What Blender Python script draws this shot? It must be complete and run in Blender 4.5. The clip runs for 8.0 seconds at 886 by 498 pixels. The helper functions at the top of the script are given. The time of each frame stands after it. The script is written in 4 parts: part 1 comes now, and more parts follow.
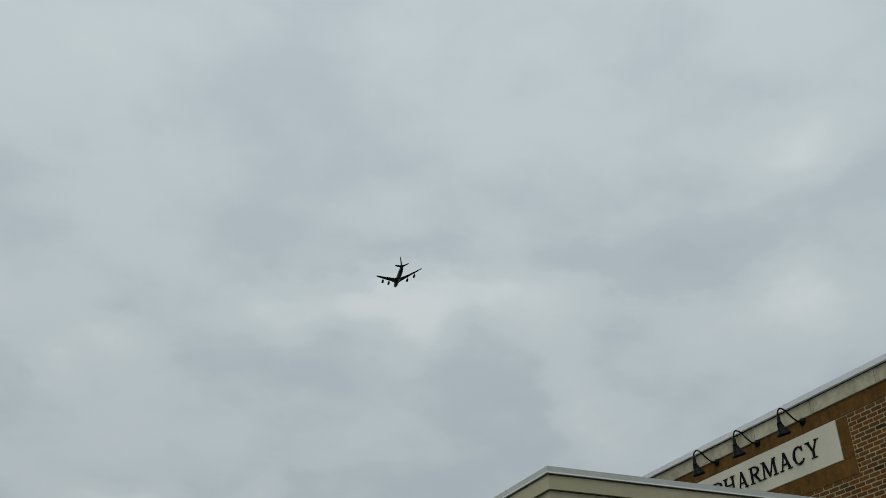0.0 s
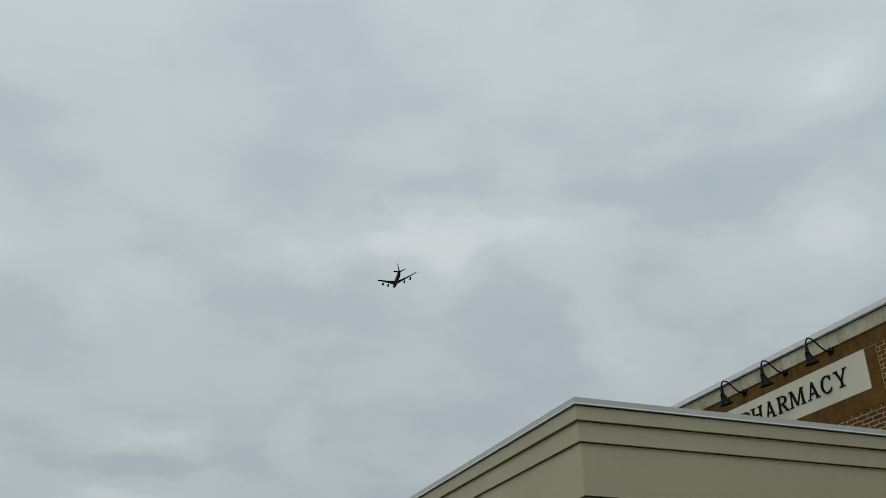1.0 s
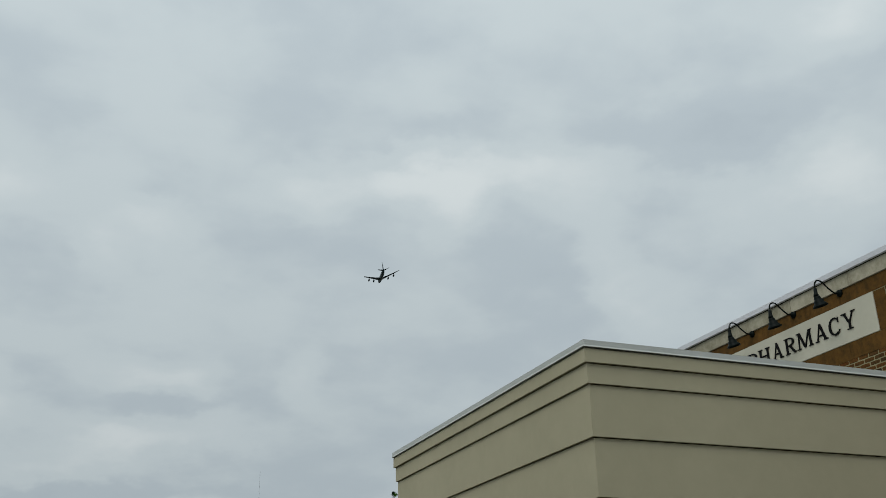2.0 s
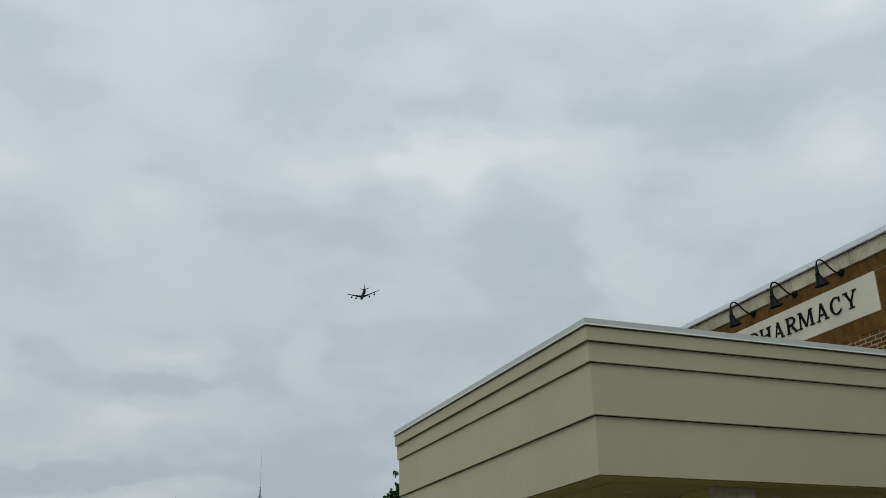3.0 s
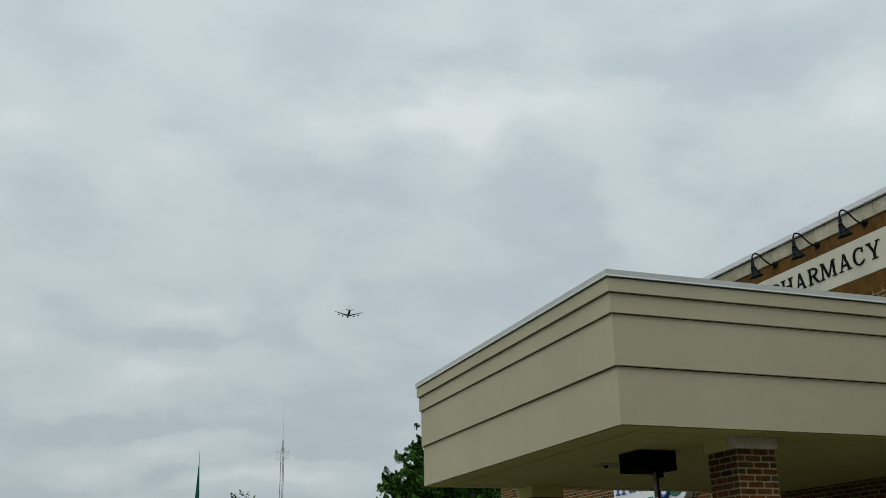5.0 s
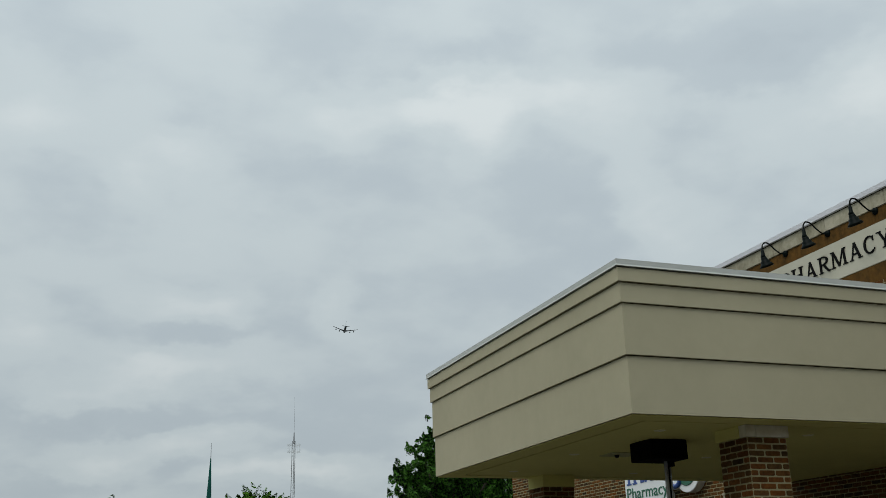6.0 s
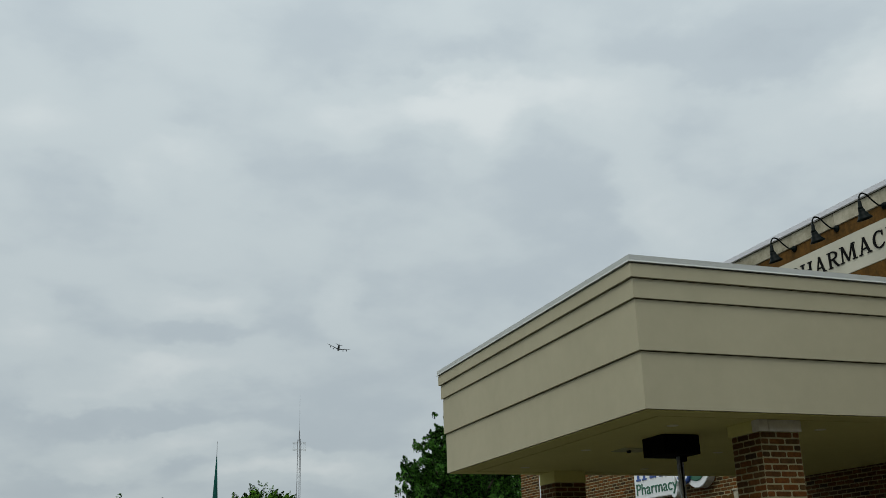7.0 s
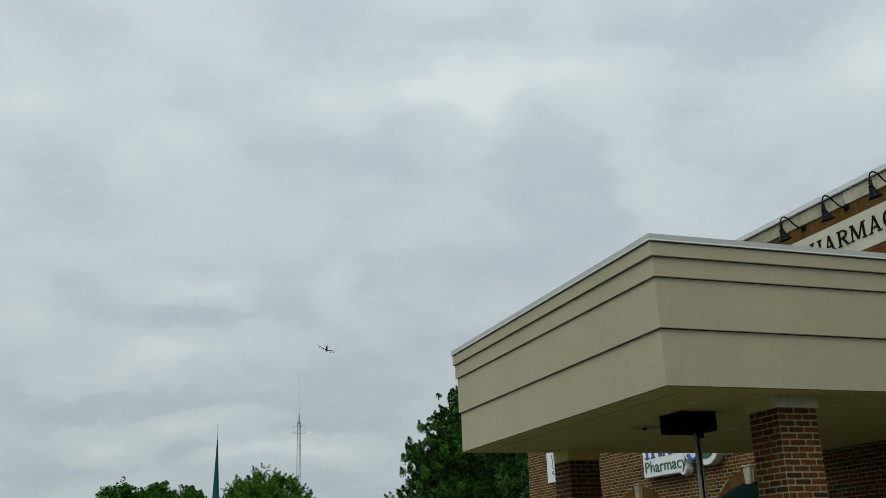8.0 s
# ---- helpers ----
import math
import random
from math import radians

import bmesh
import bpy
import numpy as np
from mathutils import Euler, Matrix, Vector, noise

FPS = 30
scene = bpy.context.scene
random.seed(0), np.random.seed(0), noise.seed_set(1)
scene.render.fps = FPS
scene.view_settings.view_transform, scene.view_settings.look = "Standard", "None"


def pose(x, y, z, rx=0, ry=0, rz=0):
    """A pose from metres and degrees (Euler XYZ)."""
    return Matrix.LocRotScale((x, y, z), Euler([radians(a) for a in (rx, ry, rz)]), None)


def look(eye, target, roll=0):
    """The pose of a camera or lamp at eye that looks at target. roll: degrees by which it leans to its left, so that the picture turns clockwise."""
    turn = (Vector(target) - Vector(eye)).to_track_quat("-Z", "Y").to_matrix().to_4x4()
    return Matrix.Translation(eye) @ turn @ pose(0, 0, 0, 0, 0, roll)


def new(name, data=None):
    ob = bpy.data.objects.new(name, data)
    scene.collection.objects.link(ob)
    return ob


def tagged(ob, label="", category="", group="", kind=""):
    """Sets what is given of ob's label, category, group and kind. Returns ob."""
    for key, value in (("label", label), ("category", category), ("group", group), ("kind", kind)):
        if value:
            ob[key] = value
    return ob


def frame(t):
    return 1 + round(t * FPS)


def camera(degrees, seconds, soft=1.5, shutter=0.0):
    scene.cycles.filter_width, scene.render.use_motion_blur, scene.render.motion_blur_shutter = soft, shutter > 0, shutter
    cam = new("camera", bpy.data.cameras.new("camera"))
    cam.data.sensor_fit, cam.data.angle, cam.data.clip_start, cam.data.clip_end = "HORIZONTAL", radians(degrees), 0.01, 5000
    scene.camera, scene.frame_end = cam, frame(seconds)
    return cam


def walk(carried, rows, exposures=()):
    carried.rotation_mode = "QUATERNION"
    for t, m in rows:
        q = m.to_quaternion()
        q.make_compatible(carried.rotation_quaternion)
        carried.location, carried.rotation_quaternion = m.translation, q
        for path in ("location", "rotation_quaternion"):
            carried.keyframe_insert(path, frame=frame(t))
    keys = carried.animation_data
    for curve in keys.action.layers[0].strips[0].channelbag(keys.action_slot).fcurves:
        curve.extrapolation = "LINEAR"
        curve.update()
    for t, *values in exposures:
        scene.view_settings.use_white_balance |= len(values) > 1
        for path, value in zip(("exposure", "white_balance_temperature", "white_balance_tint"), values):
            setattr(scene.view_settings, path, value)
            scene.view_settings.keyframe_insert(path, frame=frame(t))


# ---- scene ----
# ---- camera ----
cam = camera(47.6, 8.0, soft=0.78)
PATH = [
    (0, (0.000, 0.000, 1.600), (3.593, 7.906, 6.559), -1.47),
    (0.2, (-0.001, -0.001, 1.595), (3.545, 7.965, 6.492), -1.53),
    (0.5, (-0.001, -0.002, 1.588), (3.500, 8.076, 6.330), -1.61),
    (0.7, (0.003, -0.004, 1.585), (3.489, 8.186, 6.142), -1.58),
    (1, (0.011, -0.007, 1.579), (3.462, 8.280, 5.985), -1.53),
    (1.2, (0.007, -0.003, 1.590), (3.456, 8.366, 5.840), -1.39),
    (1.5, (0.003, 0.002, 1.606), (3.452, 8.435, 5.728), -1.19),
    (1.7, (0.000, 0.004, 1.605), (3.452, 8.490, 5.615), -1.21),
    (2.8, (-0.011, 0.016, 1.597), (3.466, 8.620, 5.322), -1.34),
    (3, (0.001, 0.030, 1.587), (3.474, 8.649, 5.283), -1.23),
    (3.5, (-0.001, 0.044, 1.577), (3.464, 8.750, 5.069), -1.10),
    (4, (-0.001, 0.048, 1.582), (3.411, 8.808, 4.991), -1.06),
    (4.5, (-0.010, 0.050, 1.576), (3.371, 8.840, 4.939), -1.07),
    (4.7, (-0.013, 0.046, 1.572), (3.351, 8.857, 4.896), -1.12),
    (5.8, (-0.030, 0.025, 1.547), (3.262, 8.905, 4.756), -1.37),
    (6, (-0.033, 0.021, 1.543), (3.232, 8.914, 4.746), -1.42),
    (6.5, (-0.050, 0.011, 1.524), (3.190, 8.921, 4.702), -1.69),
    (7, (-0.132, 0.021, 1.528), (3.099, 8.934, 4.709), -1.69),
    (7.5, (-0.302, 0.025, 1.502), (2.930, 8.958, 4.627), -1.70),
    (8, (-0.398, 0.025, 1.485), (2.872, 8.982, 4.498), -2.10),
]
EXPOSURES = [(0, -0.32), (1.5, -0.20), (3.0, -0.10), (5, -0.06), (7, -0.08), (8, -0.05)]
walk(cam, [(t, look(eye, target, roll)) for t, eye, target, roll in PATH], EXPOSURES)

# ---- world and light: a closed, layered overcast ----
SUN_AZ, SUN_EL = radians(-126), radians(52)      # from +y towards +x, behind the cloud


def node(tree, kind, inputs=(), **props):
    n = tree.nodes.new(kind)
    for key, value in props.items():
        setattr(n, key, value)
    for key, value in dict(inputs).items():
        if isinstance(value, bpy.types.NodeSocket):
            tree.links.new(value, n.inputs[key])
        else:
            n.inputs[key].default_value = value
    return n


def ramp(tree, fac, stops, mode="LINEAR"):
    n = node(tree, "ShaderNodeValToRGB", {"Fac": fac})
    n.color_ramp.interpolation = mode
    while len(n.color_ramp.elements) < len(stops):
        n.color_ramp.elements.new(0.5)
    for el, (p, c) in zip(n.color_ramp.elements, stops):
        el.position = p
        el.color = (*c, 1) if len(c) == 3 else c
    return n.outputs["Color"]


def math_node(tree, op, a, b=0.0, clamp=False):
    return node(tree, "ShaderNodeMath", {0: a, 1: b}, operation=op, use_clamp=clamp).outputs[0]


def build_world():
    world = bpy.data.worlds.new("overcast_sky")
    scene.world = world
    world.use_nodes = True
    t = world.node_tree
    t.nodes.clear()
    way = node(t, "ShaderNodeTexCoord").outputs["Generated"]
    sep = node(t, "ShaderNodeSeparateXYZ", {0: way})
    up = math_node(t, "MAXIMUM", sep.outputs["Z"], 0.0)
    # the cloud sheet: the direction carried on to a level plane overhead
    low = math_node(t, "ADD", up, 0.30)
    u = math_node(t, "DIVIDE", sep.outputs["X"], low)
    v = math_node(t, "DIVIDE", sep.outputs["Y"], low)
    sheet = node(t, "ShaderNodeCombineXYZ", {0: u, 1: v, 2: 0.0}).outputs[0]
    big = node(t, "ShaderNodeTexNoise", {"Vector": sheet, "Scale": 0.95, "Detail": 2.0, "Roughness": 0.4, "Distortion": 0.0})
    mid = node(t, "ShaderNodeTexNoise", {"Vector": sheet, "Scale": 2.9, "Detail": 6.0, "Roughness": 0.54, "Distortion": 0.0})
    a = math_node(t, "MULTIPLY", math_node(t, "SUBTRACT", big.outputs["Fac"], 0.5), 0.08)
    b = math_node(t, "MULTIPLY_ADD", math_node(t, "SUBTRACT", mid.outputs["Fac"], 0.5), 0.13)
    b.node.inputs[2].default_value = 0.505
    fine = node(t, "ShaderNodeTexNoise", {"Vector": sheet, "Scale": 7.5, "Detail": 4.0, "Roughness": 0.5}).outputs["Fac"]
    dens = math_node(t, "ADD", math_node(t, "ADD", a, b), math_node(t, "MULTIPLY", math_node(t, "SUBTRACT", fine, 0.5), 0.13))
    # rounded puffs, wider than high
    squat = node(t, "ShaderNodeMapping", {"Vector": way, "Scale": (1.0, 1.0, 2.1)}).outputs[0]
    puff = node(t, "ShaderNodeTexNoise", {"Vector": squat, "Scale": 6.5, "Detail": 5.0, "Roughness": 0.5, "Distortion": 0.25}).outputs["Fac"]
    dens = math_node(t, "ADD", dens, math_node(t, "MULTIPLY", math_node(t, "SUBTRACT", puff, 0.5), 0.15))
    # thick and thin places of the cloud sheet, with frayed edges
    flat = node(t, "ShaderNodeMapping", {"Vector": way, "Scale": (1.0, 1.0, 1.9)}).outputs[0]
    fray = node(t, "ShaderNodeTexNoise", {"Vector": flat, "Scale": 6.0, "Detail": 5.0, "Roughness": 0.6}).outputs["Color"]
    fray = node(t, "ShaderNodeVectorMath", {0: fray, 1: (0.5, 0.5, 0.5)}, operation="SUBTRACT").outputs[0]
    fray = node(t, "ShaderNodeVectorMath", {0: fray, 3: 0.09}, operation="SCALE").outputs[0]
    bent = node(t, "ShaderNodeVectorMath", {0: way, 1: fray}, operation="ADD").outputs[0]
    for az, el, wide, high, amount in BILLOWS:
        az, el = radians(az), radians(el)
        d = (math.sin(az) * math.cos(el), math.cos(az) * math.cos(el), math.sin(el))
        off = node(t, "ShaderNodeVectorMath", {0: bent, 1: d}, operation="SUBTRACT").outputs[0]
        off = node(t, "ShaderNodeVectorMath", {0: off, 1: (1 / radians(wide), 1 / radians(wide), 1 / radians(high))}, operation="MULTIPLY").outputs[0]
        far = node(t, "ShaderNodeVectorMath", {0: off}, operation="LENGTH").outputs["Value"]
        soft = node(t, "ShaderNodeMapRange", {"Value": far, 1: 0.0, 2: 2.1, 3: amount * (0.24 if amount > 0 else 0.115), 4: 0.0}, interpolation_type="SMOOTHSTEP").outputs[0]
        dens = math_node(t, "ADD", dens, soft)
    cloud = ramp(t, dens, CLOUD_STOPS, "EASE")
    # an overcast sky is brighter overhead than near the horizon
    lift = node(t, "ShaderNodeMapRange", {"Value": sep.outputs["Z"], 1: 0.0, 2: 1.0, 3: 0.85, 4: 1.46}).outputs[0]
    lit = node(t, "ShaderNodeVectorMath", {0: cloud, 3: lift}, operation="SCALE").outputs[0]
    sky = node(t, "ShaderNodeTexSky", sky_type="NISHITA", sun_disc=False, sun_elevation=SUN_EL, sun_rotation=SUN_AZ)
    blue = node(t, "ShaderNodeVectorMath", {0: sky.outputs[0], 3: 0.1}, operation="SCALE").outputs[0]
    mixed = node(t, "ShaderNodeMix", {0: 0.96, 6: blue, 7: lit}, data_type="RGBA").outputs[2]
    bg = node(t, "ShaderNodeBackground", {"Color": mixed, "Strength": SKY_STRENGTH})
    node(t, "ShaderNodeOutputWorld", {"Surface": bg.outputs[0]})


BILLOWS = [  # azimuth, elevation, half width, half height in degrees, thinner (+) or thicker (-)
    (6, 15.4, 3.1, 0.9, 0.5), (4.6, 11.5, 2.6, 0.8, 0.6), (8.4, 12.5, 1.9, 0.8, 0.25), (-0.8, 15, 2.9, 1, -0.4), (-3.4, 13.1, 1.6, 1.3, 0.35), (-4, 15.2, 1.3, 0.6, 0.35),
    (6.1, 13.7, 4.2, 0.6, -0.55), (9.7, 15.5, 1.4, 0.8, -0.4), (13.9, 15.9, 0.9, 1.5, 0.35), (2.6, 9.2, 4.5, 0.5, -0.5), (-2.1, 8.5, 2.6, 0.6, -0.3), (4.6, 7.8, 4.2, 0.7, 0.5),
    (0.9, 6.7, 2.3, 0.6, 0.4), (5.3, 6.6, 2.6, 0.5, -0.45), (-1.8, 5.8, 3.2, 0.6, -0.4), (9.6, 8.9, 1.9, 0.6, -0.4), (8.6, 6, 2.1, 0.5, 0.5), (13.1, 6, 2.3, 0.5, 0.5)]
BILLOWS += [
    (14.2, 7.5, 3.5, 0.8, -0.35), (16.5, 9.5, 1.9, 1.3, -0.2), (9.3, 10.7, 2.3, 0.6, -0.35), (0.9, 10.1, 2.9, 0.6, 0.3), (4.6, 23.8, 1.8, 1.1, 0.38), (1.5, 21.9, 1, 1.1, 0.3),
    (13.4, 25.4, 2.1, 1.2, 0.45), (17.3, 26.9, 2.9, 0.9, 0.35), (21.2, 26.9, 2.6, 1.2, 0.45), (23.3, 25, 1.3, 1.6, 0.4), (27.1, 26.9, 2.6, 0.8, 0.35), (30.8, 25.1, 1.6, 1.3, 0.25),
    (31.9, 20.9, 1.3, 2.1, 0.42), (34.3, 18.9, 1.8, 1.8, 0.35), (33.1, 26.6, 1.9, 1, 0.25), (41.1, 24.3, 4.2, 1.6, 0.3), (45.4, 24.8, 1.9, 1.6, 0.35), (-3.7, 23.7, 1.9, 1, 0.25)]
BILLOWS += [
    (5.1, 20.3, 2.3, 1.9, 0.2), (26.6, 22.4, 3.6, 1.6, -0.4), (25.0, 19.6, 5.5, 2.2, -0.25), (18.6, 23.3, 3.4, 1.2, -0.2), (14.8, 21.2, 2.6, 1.6, -0.2), (-2, 20.8, 2.3, 1, -0.2),
    (4, 25.3, 1.2, 0.6, -0.35), (12.3, 26.9, 1.4, 0.5, -0.3), (23.4, 29, 3.2, 0.8, -0.5), (37.1, 28.2, 4.2, 1.1, -0.6), (42.1, 26.8, 2.9, 1.2, -0.45), (15.1, 29.9, 4.8, 0.8, -0.2),
    (1.0, 27.2, 5.0, 2.4, 0.12), (34.1, 24.4, 1.4, 1, -0.25), (47.7, 32.3, 2.6, 1.4, 0.45), (19.7, 36.2, 4.2, 2.7, -0.3), (-1, 38.8, 4.8, 1.9, 0.25), (51.2, 30.4, 1.9, 1.6, -0.35)]
CLOUD_STOPS = [(0.32, (0.360, 0.42, 0.464)), (0.45, (0.448, 0.515, 0.552)), (0.54, (0.525, 0.593, 0.615)), (0.68, (0.63, 0.685, 0.693))]
SKY_STRENGTH = 1.02
build_world()
sun = new("sun", bpy.data.lights.new("sun", "SUN"))
sun.data.energy, sun.data.angle, sun.data.color = 1.3, radians(40), (1.0, 0.975, 0.92)
sun.matrix_world = look((0, 0, 0), (-math.sin(SUN_AZ) * math.cos(SUN_EL), -math.cos(SUN_AZ) * math.cos(SUN_EL), -math.sin(SUN_EL)))


# ---- materials ----
def material(name, dark, light, rough=0.8, metal=0.0, grain=30.0, patch=1.2, bump=0.0, bump_scale=200.0, vary=0.0, island=0.0, spec=0.5, mottle=0.35, streak=0.0):
    """A surface in two scales: broad patches and fine grain between dark and light, relief, and a shift from piece to piece."""
    m = bpy.data.materials.new(name)
    m.use_nodes = True
    t = m.node_tree
    bsdf = t.nodes["Principled BSDF"]
    place = node(t, "ShaderNodeTexCoord").outputs["Object"]
    n1 = node(t, "ShaderNodeTexNoise", {"Vector": place, "Scale": patch, "Detail": 4.0, "Roughness": 0.55}).outputs["Fac"]
    n2 = node(t, "ShaderNodeTexNoise", {"Vector": place, "Scale": grain, "Detail": 3.0, "Roughness": 0.6}).outputs["Fac"]
    f = math_node(t, "ADD", math_node(t, "MULTIPLY", n1, 1 - mottle), math_node(t, "MULTIPLY", n2, mottle))
    if streak:
        runs = node(t, "ShaderNodeMapping", {"Vector": place, "Scale": (5.0, 5.0, 0.35)}).outputs[0]
        n4 = node(t, "ShaderNodeTexNoise", {"Vector": runs, "Scale": 1.0, "Detail": 4.0, "Roughness": 0.6}).outputs["Fac"]
        f = math_node(t, "ADD", f, math_node(t, "MULTIPLY", math_node(t, "SUBTRACT", n4, 0.5), streak))
    if vary:
        rnd = node(t, "ShaderNodeObjectInfo").outputs["Random"]
        f = math_node(t, "ADD", f, math_node(t, "MULTIPLY", math_node(t, "SUBTRACT", rnd, 0.5), vary))
    if island:
        rnd = node(t, "ShaderNodeNewGeometry").outputs["Random Per Island"]
        f = math_node(t, "ADD", f, math_node(t, "MULTIPLY", math_node(t, "SUBTRACT", rnd, 0.5), island))
    col = ramp(t, f, [(0.28, dark), (0.72, light)])
    t.links.new(col, bsdf.inputs["Base Color"])
    bsdf.inputs["Roughness"].default_value = rough
    bsdf.inputs["Metallic"].default_value = metal
    bsdf.inputs["Specular IOR Level"].default_value = spec
    if bump:
        n3 = node(t, "ShaderNodeTexNoise", {"Vector": place, "Scale": bump_scale, "Detail": 3.0}).outputs["Fac"]
        bmp = node(t, "ShaderNodeBump", {"Height": n3, "Strength": bump, "Distance": 0.004})
        t.links.new(bmp.outputs[0], bsdf.inputs["Normal"])
    return m


def brick_material(name, per_object):
    """Clay brick: red, brown and burnt pieces, told apart piece by piece."""
    m = bpy.data.materials.new(name)
    m.use_nodes = True
    t = m.node_tree
    bsdf = t.nodes["Principled BSDF"]
    if per_object:
        rnd = node(t, "ShaderNodeObjectInfo").outputs["Random"]
    else:
        rnd = node(t, "ShaderNodeNewGeometry").outputs["Random Per Island"]
    place = node(t, "ShaderNodeNewGeometry").outputs["Position"]
    base = ramp(t, rnd, [(0.0, (0.040, 0.028, 0.014)), (0.10, (0.075, 0.044, 0.017)), (0.26, (0.140, 0.058, 0.016)), (0.45, (0.205, 0.074, 0.017)),
                         (0.6, (0.115, 0.062, 0.020)), (0.75, (0.215, 0.084, 0.019)), (0.88, (0.150, 0.070, 0.019)), (1.0, (0.095, 0.056, 0.021))])
    n = node(t, "ShaderNodeTexNoise", {"Vector": place, "Scale": 28.0, "Detail": 5.0, "Roughness": 0.65}).outputs["Fac"]
    shade = ramp(t, n, [(0.3, (0.45, 0.44, 0.42)), (0.7, (1.0, 0.98, 0.94))])
    col = node(t, "ShaderNodeMix", {0: 1.0, 6: base, 7: shade}, data_type="RGBA", blend_type="MULTIPLY").outputs[2]
    t.links.new(col, bsdf.inputs["Base Color"])
    bsdf.inputs["Roughness"].default_value = 0.9
    bsdf.inputs["Specular IOR Level"].default_value = 0.12
    bmp = node(t, "ShaderNodeBump", {"Height": n, "Strength": 0.5, "Distance": 0.006})
    t.links.new(bmp.outputs[0], bsdf.inputs["Normal"])
    return m


STUCCO = material("eifs_stucco", (0.408, 0.380, 0.260), (0.496, 0.461, 0.320), 0.9, grain=5.0, patch=0.5, bump=0.35, bump_scale=260, mottle=0.3, spec=0.2)
SOFFIT = material("soffit_stucco", (0.64, 0.605, 0.225), (0.73, 0.69, 0.27), 0.9, grain=8.0, patch=0.6, bump=0.25, bump_scale=220, spec=0.15)
GROOVE = material("joint_and_shadow_line", (0.022, 0.020, 0.008), (0.042, 0.038, 0.016), 0.9, spec=0.1)
COPING = material("coping_metal", (0.48, 0.51, 0.48), (0.56, 0.585, 0.56), 0.65, metal=0.0, grain=6.0, patch=0.5)
PARAPET_METAL = material("parapet_metal", (0.60, 0.615, 0.64), (0.69, 0.70, 0.73), 0.6, grain=6.0, patch=0.5)
# paler than STONE: brighter south light on the cap's front is in the colour
CAP_STONE = material("cap_limestone", (0.58, 0.55, 0.45), (0.84, 0.82, 0.73), 0.85, grain=14, patch=4.0, bump=0.5, bump_scale=90, mottle=0.5)
MORTAR = material("mortar", (0.25, 0.218, 0.124), (0.37, 0.326, 0.190), 0.95, grain=60, patch=2.0, bump=0.6, bump_scale=160, spec=0.12)
# near column's mortar, lightened to stand in for stronger light on its front
PALE_MORTAR = material("pale_mortar", (0.25, 0.222, 0.125), (0.42, 0.375, 0.225), 0.95, grain=60, patch=2.0, bump=0.6, bump_scale=160, spec=0.12)
BRICK = brick_material("brick_piece", True)
BRICK_RUN = brick_material("brick_run", False)
SOLDIER = material("soldier_brick", (0.048, 0.030, 0.009), (0.165, 0.080, 0.018), 0.9, grain=16, patch=3.4, bump=0.4, bump_scale=120, island=0.10, mottle=0.45, spec=0.12)
STONE = material("limestone", (0.20, 0.185, 0.12), (0.48, 0.445, 0.335), 0.85, grain=16, patch=3.0, bump=0.5, bump_scale=90, vary=0.2, mottle=0.45, streak=0.35, spec=0.2)
SIGN_CREAM = material("sign_cream", (0.50, 0.485, 0.38), (0.57, 0.55, 0.44), 0.6, grain=12, patch=1.0)
BLACK = material("black_paint", (0.002, 0.004, 0.0035), (0.005, 0.009, 0.008), 0.4, spec=0.06)
LETTER = material("letter_black", (0.003, 0.003, 0.003), (0.008, 0.008, 0.008), 0.7, spec=0.08)
ASPHALT = material("worn_asphalt", (0.055, 0.050, 0.038), (0.092, 0.084, 0.064), 0.95, grain=60, patch=0.4, bump=0.6, bump_scale=120)
ROOFING = material("roof_membrane", (0.25, 0.25, 0.24), (0.33, 0.33, 0.31), 0.9, grain=5, patch=0.4)
# pale, barely metallic base: the post's bright reflection is put into the colour
STEEL = material("galvanised_steel", (0.66, 0.70, 0.71), (0.80, 0.84, 0.85), 0.35, metal=0.1, grain=20, patch=3)
WHITE = material("white_sign", (0.78, 0.82, 0.82), (0.86, 0.88, 0.88), 0.4, grain=8, patch=1)
BLUE = material("blue_sign", (0.025, 0.07, 0.26), (0.035, 0.09, 0.32), 0.4)
GREEN = material("green_sign", (0.012, 0.11, 0.06), (0.02, 0.14, 0.075), 0.4)
AWNING = material("awning_canvas", (0.002, 0.010, 0.008), (0.004, 0.018, 0.013), 0.9, grain=40, patch=2, spec=0.04)
AWNING_EDGE = material("awning_trim", (0.10, 0.16, 0.16), (0.14, 0.21, 0.20), 0.8)
GLASS_DARK = material("tinted_glass", (0.01, 0.012, 0.014), (0.015, 0.018, 0.02), 0.08)
LENS = material("lamp_lens", (0.74, 0.72, 0.50), (0.82, 0.80, 0.58), 0.7, spec=0.1)
PANEL_GREY = material("panel_grey", (0.40, 0.40, 0.22), (0.48, 0.48, 0.27), 0.8, spec=0.15)
BOX_BLACK = material("matt_black", (0.0015, 0.0015, 0.0015), (0.004, 0.004, 0.004), 0.9, spec=0.04)
PALE_STEEL = material("pale_steel", (0.55, 0.57, 0.56), (0.65, 0.67, 0.66), 0.5)
COPPER = material("verdigris_copper", (0.003, 0.046, 0.038), (0.013, 0.110, 0.088), 0.7, spec=0.1, grain=3, patch=0.6)
MAST = material("mast_steel", (0.16, 0.17, 0.18), (0.24, 0.25, 0.26), 0.6, metal=0.3)
JET = material("jet_paint", (0.001, 0.014, 0.017), (0.003, 0.026, 0.031), 0.5, spec=0.12, grain=1.2, patch=0.15)
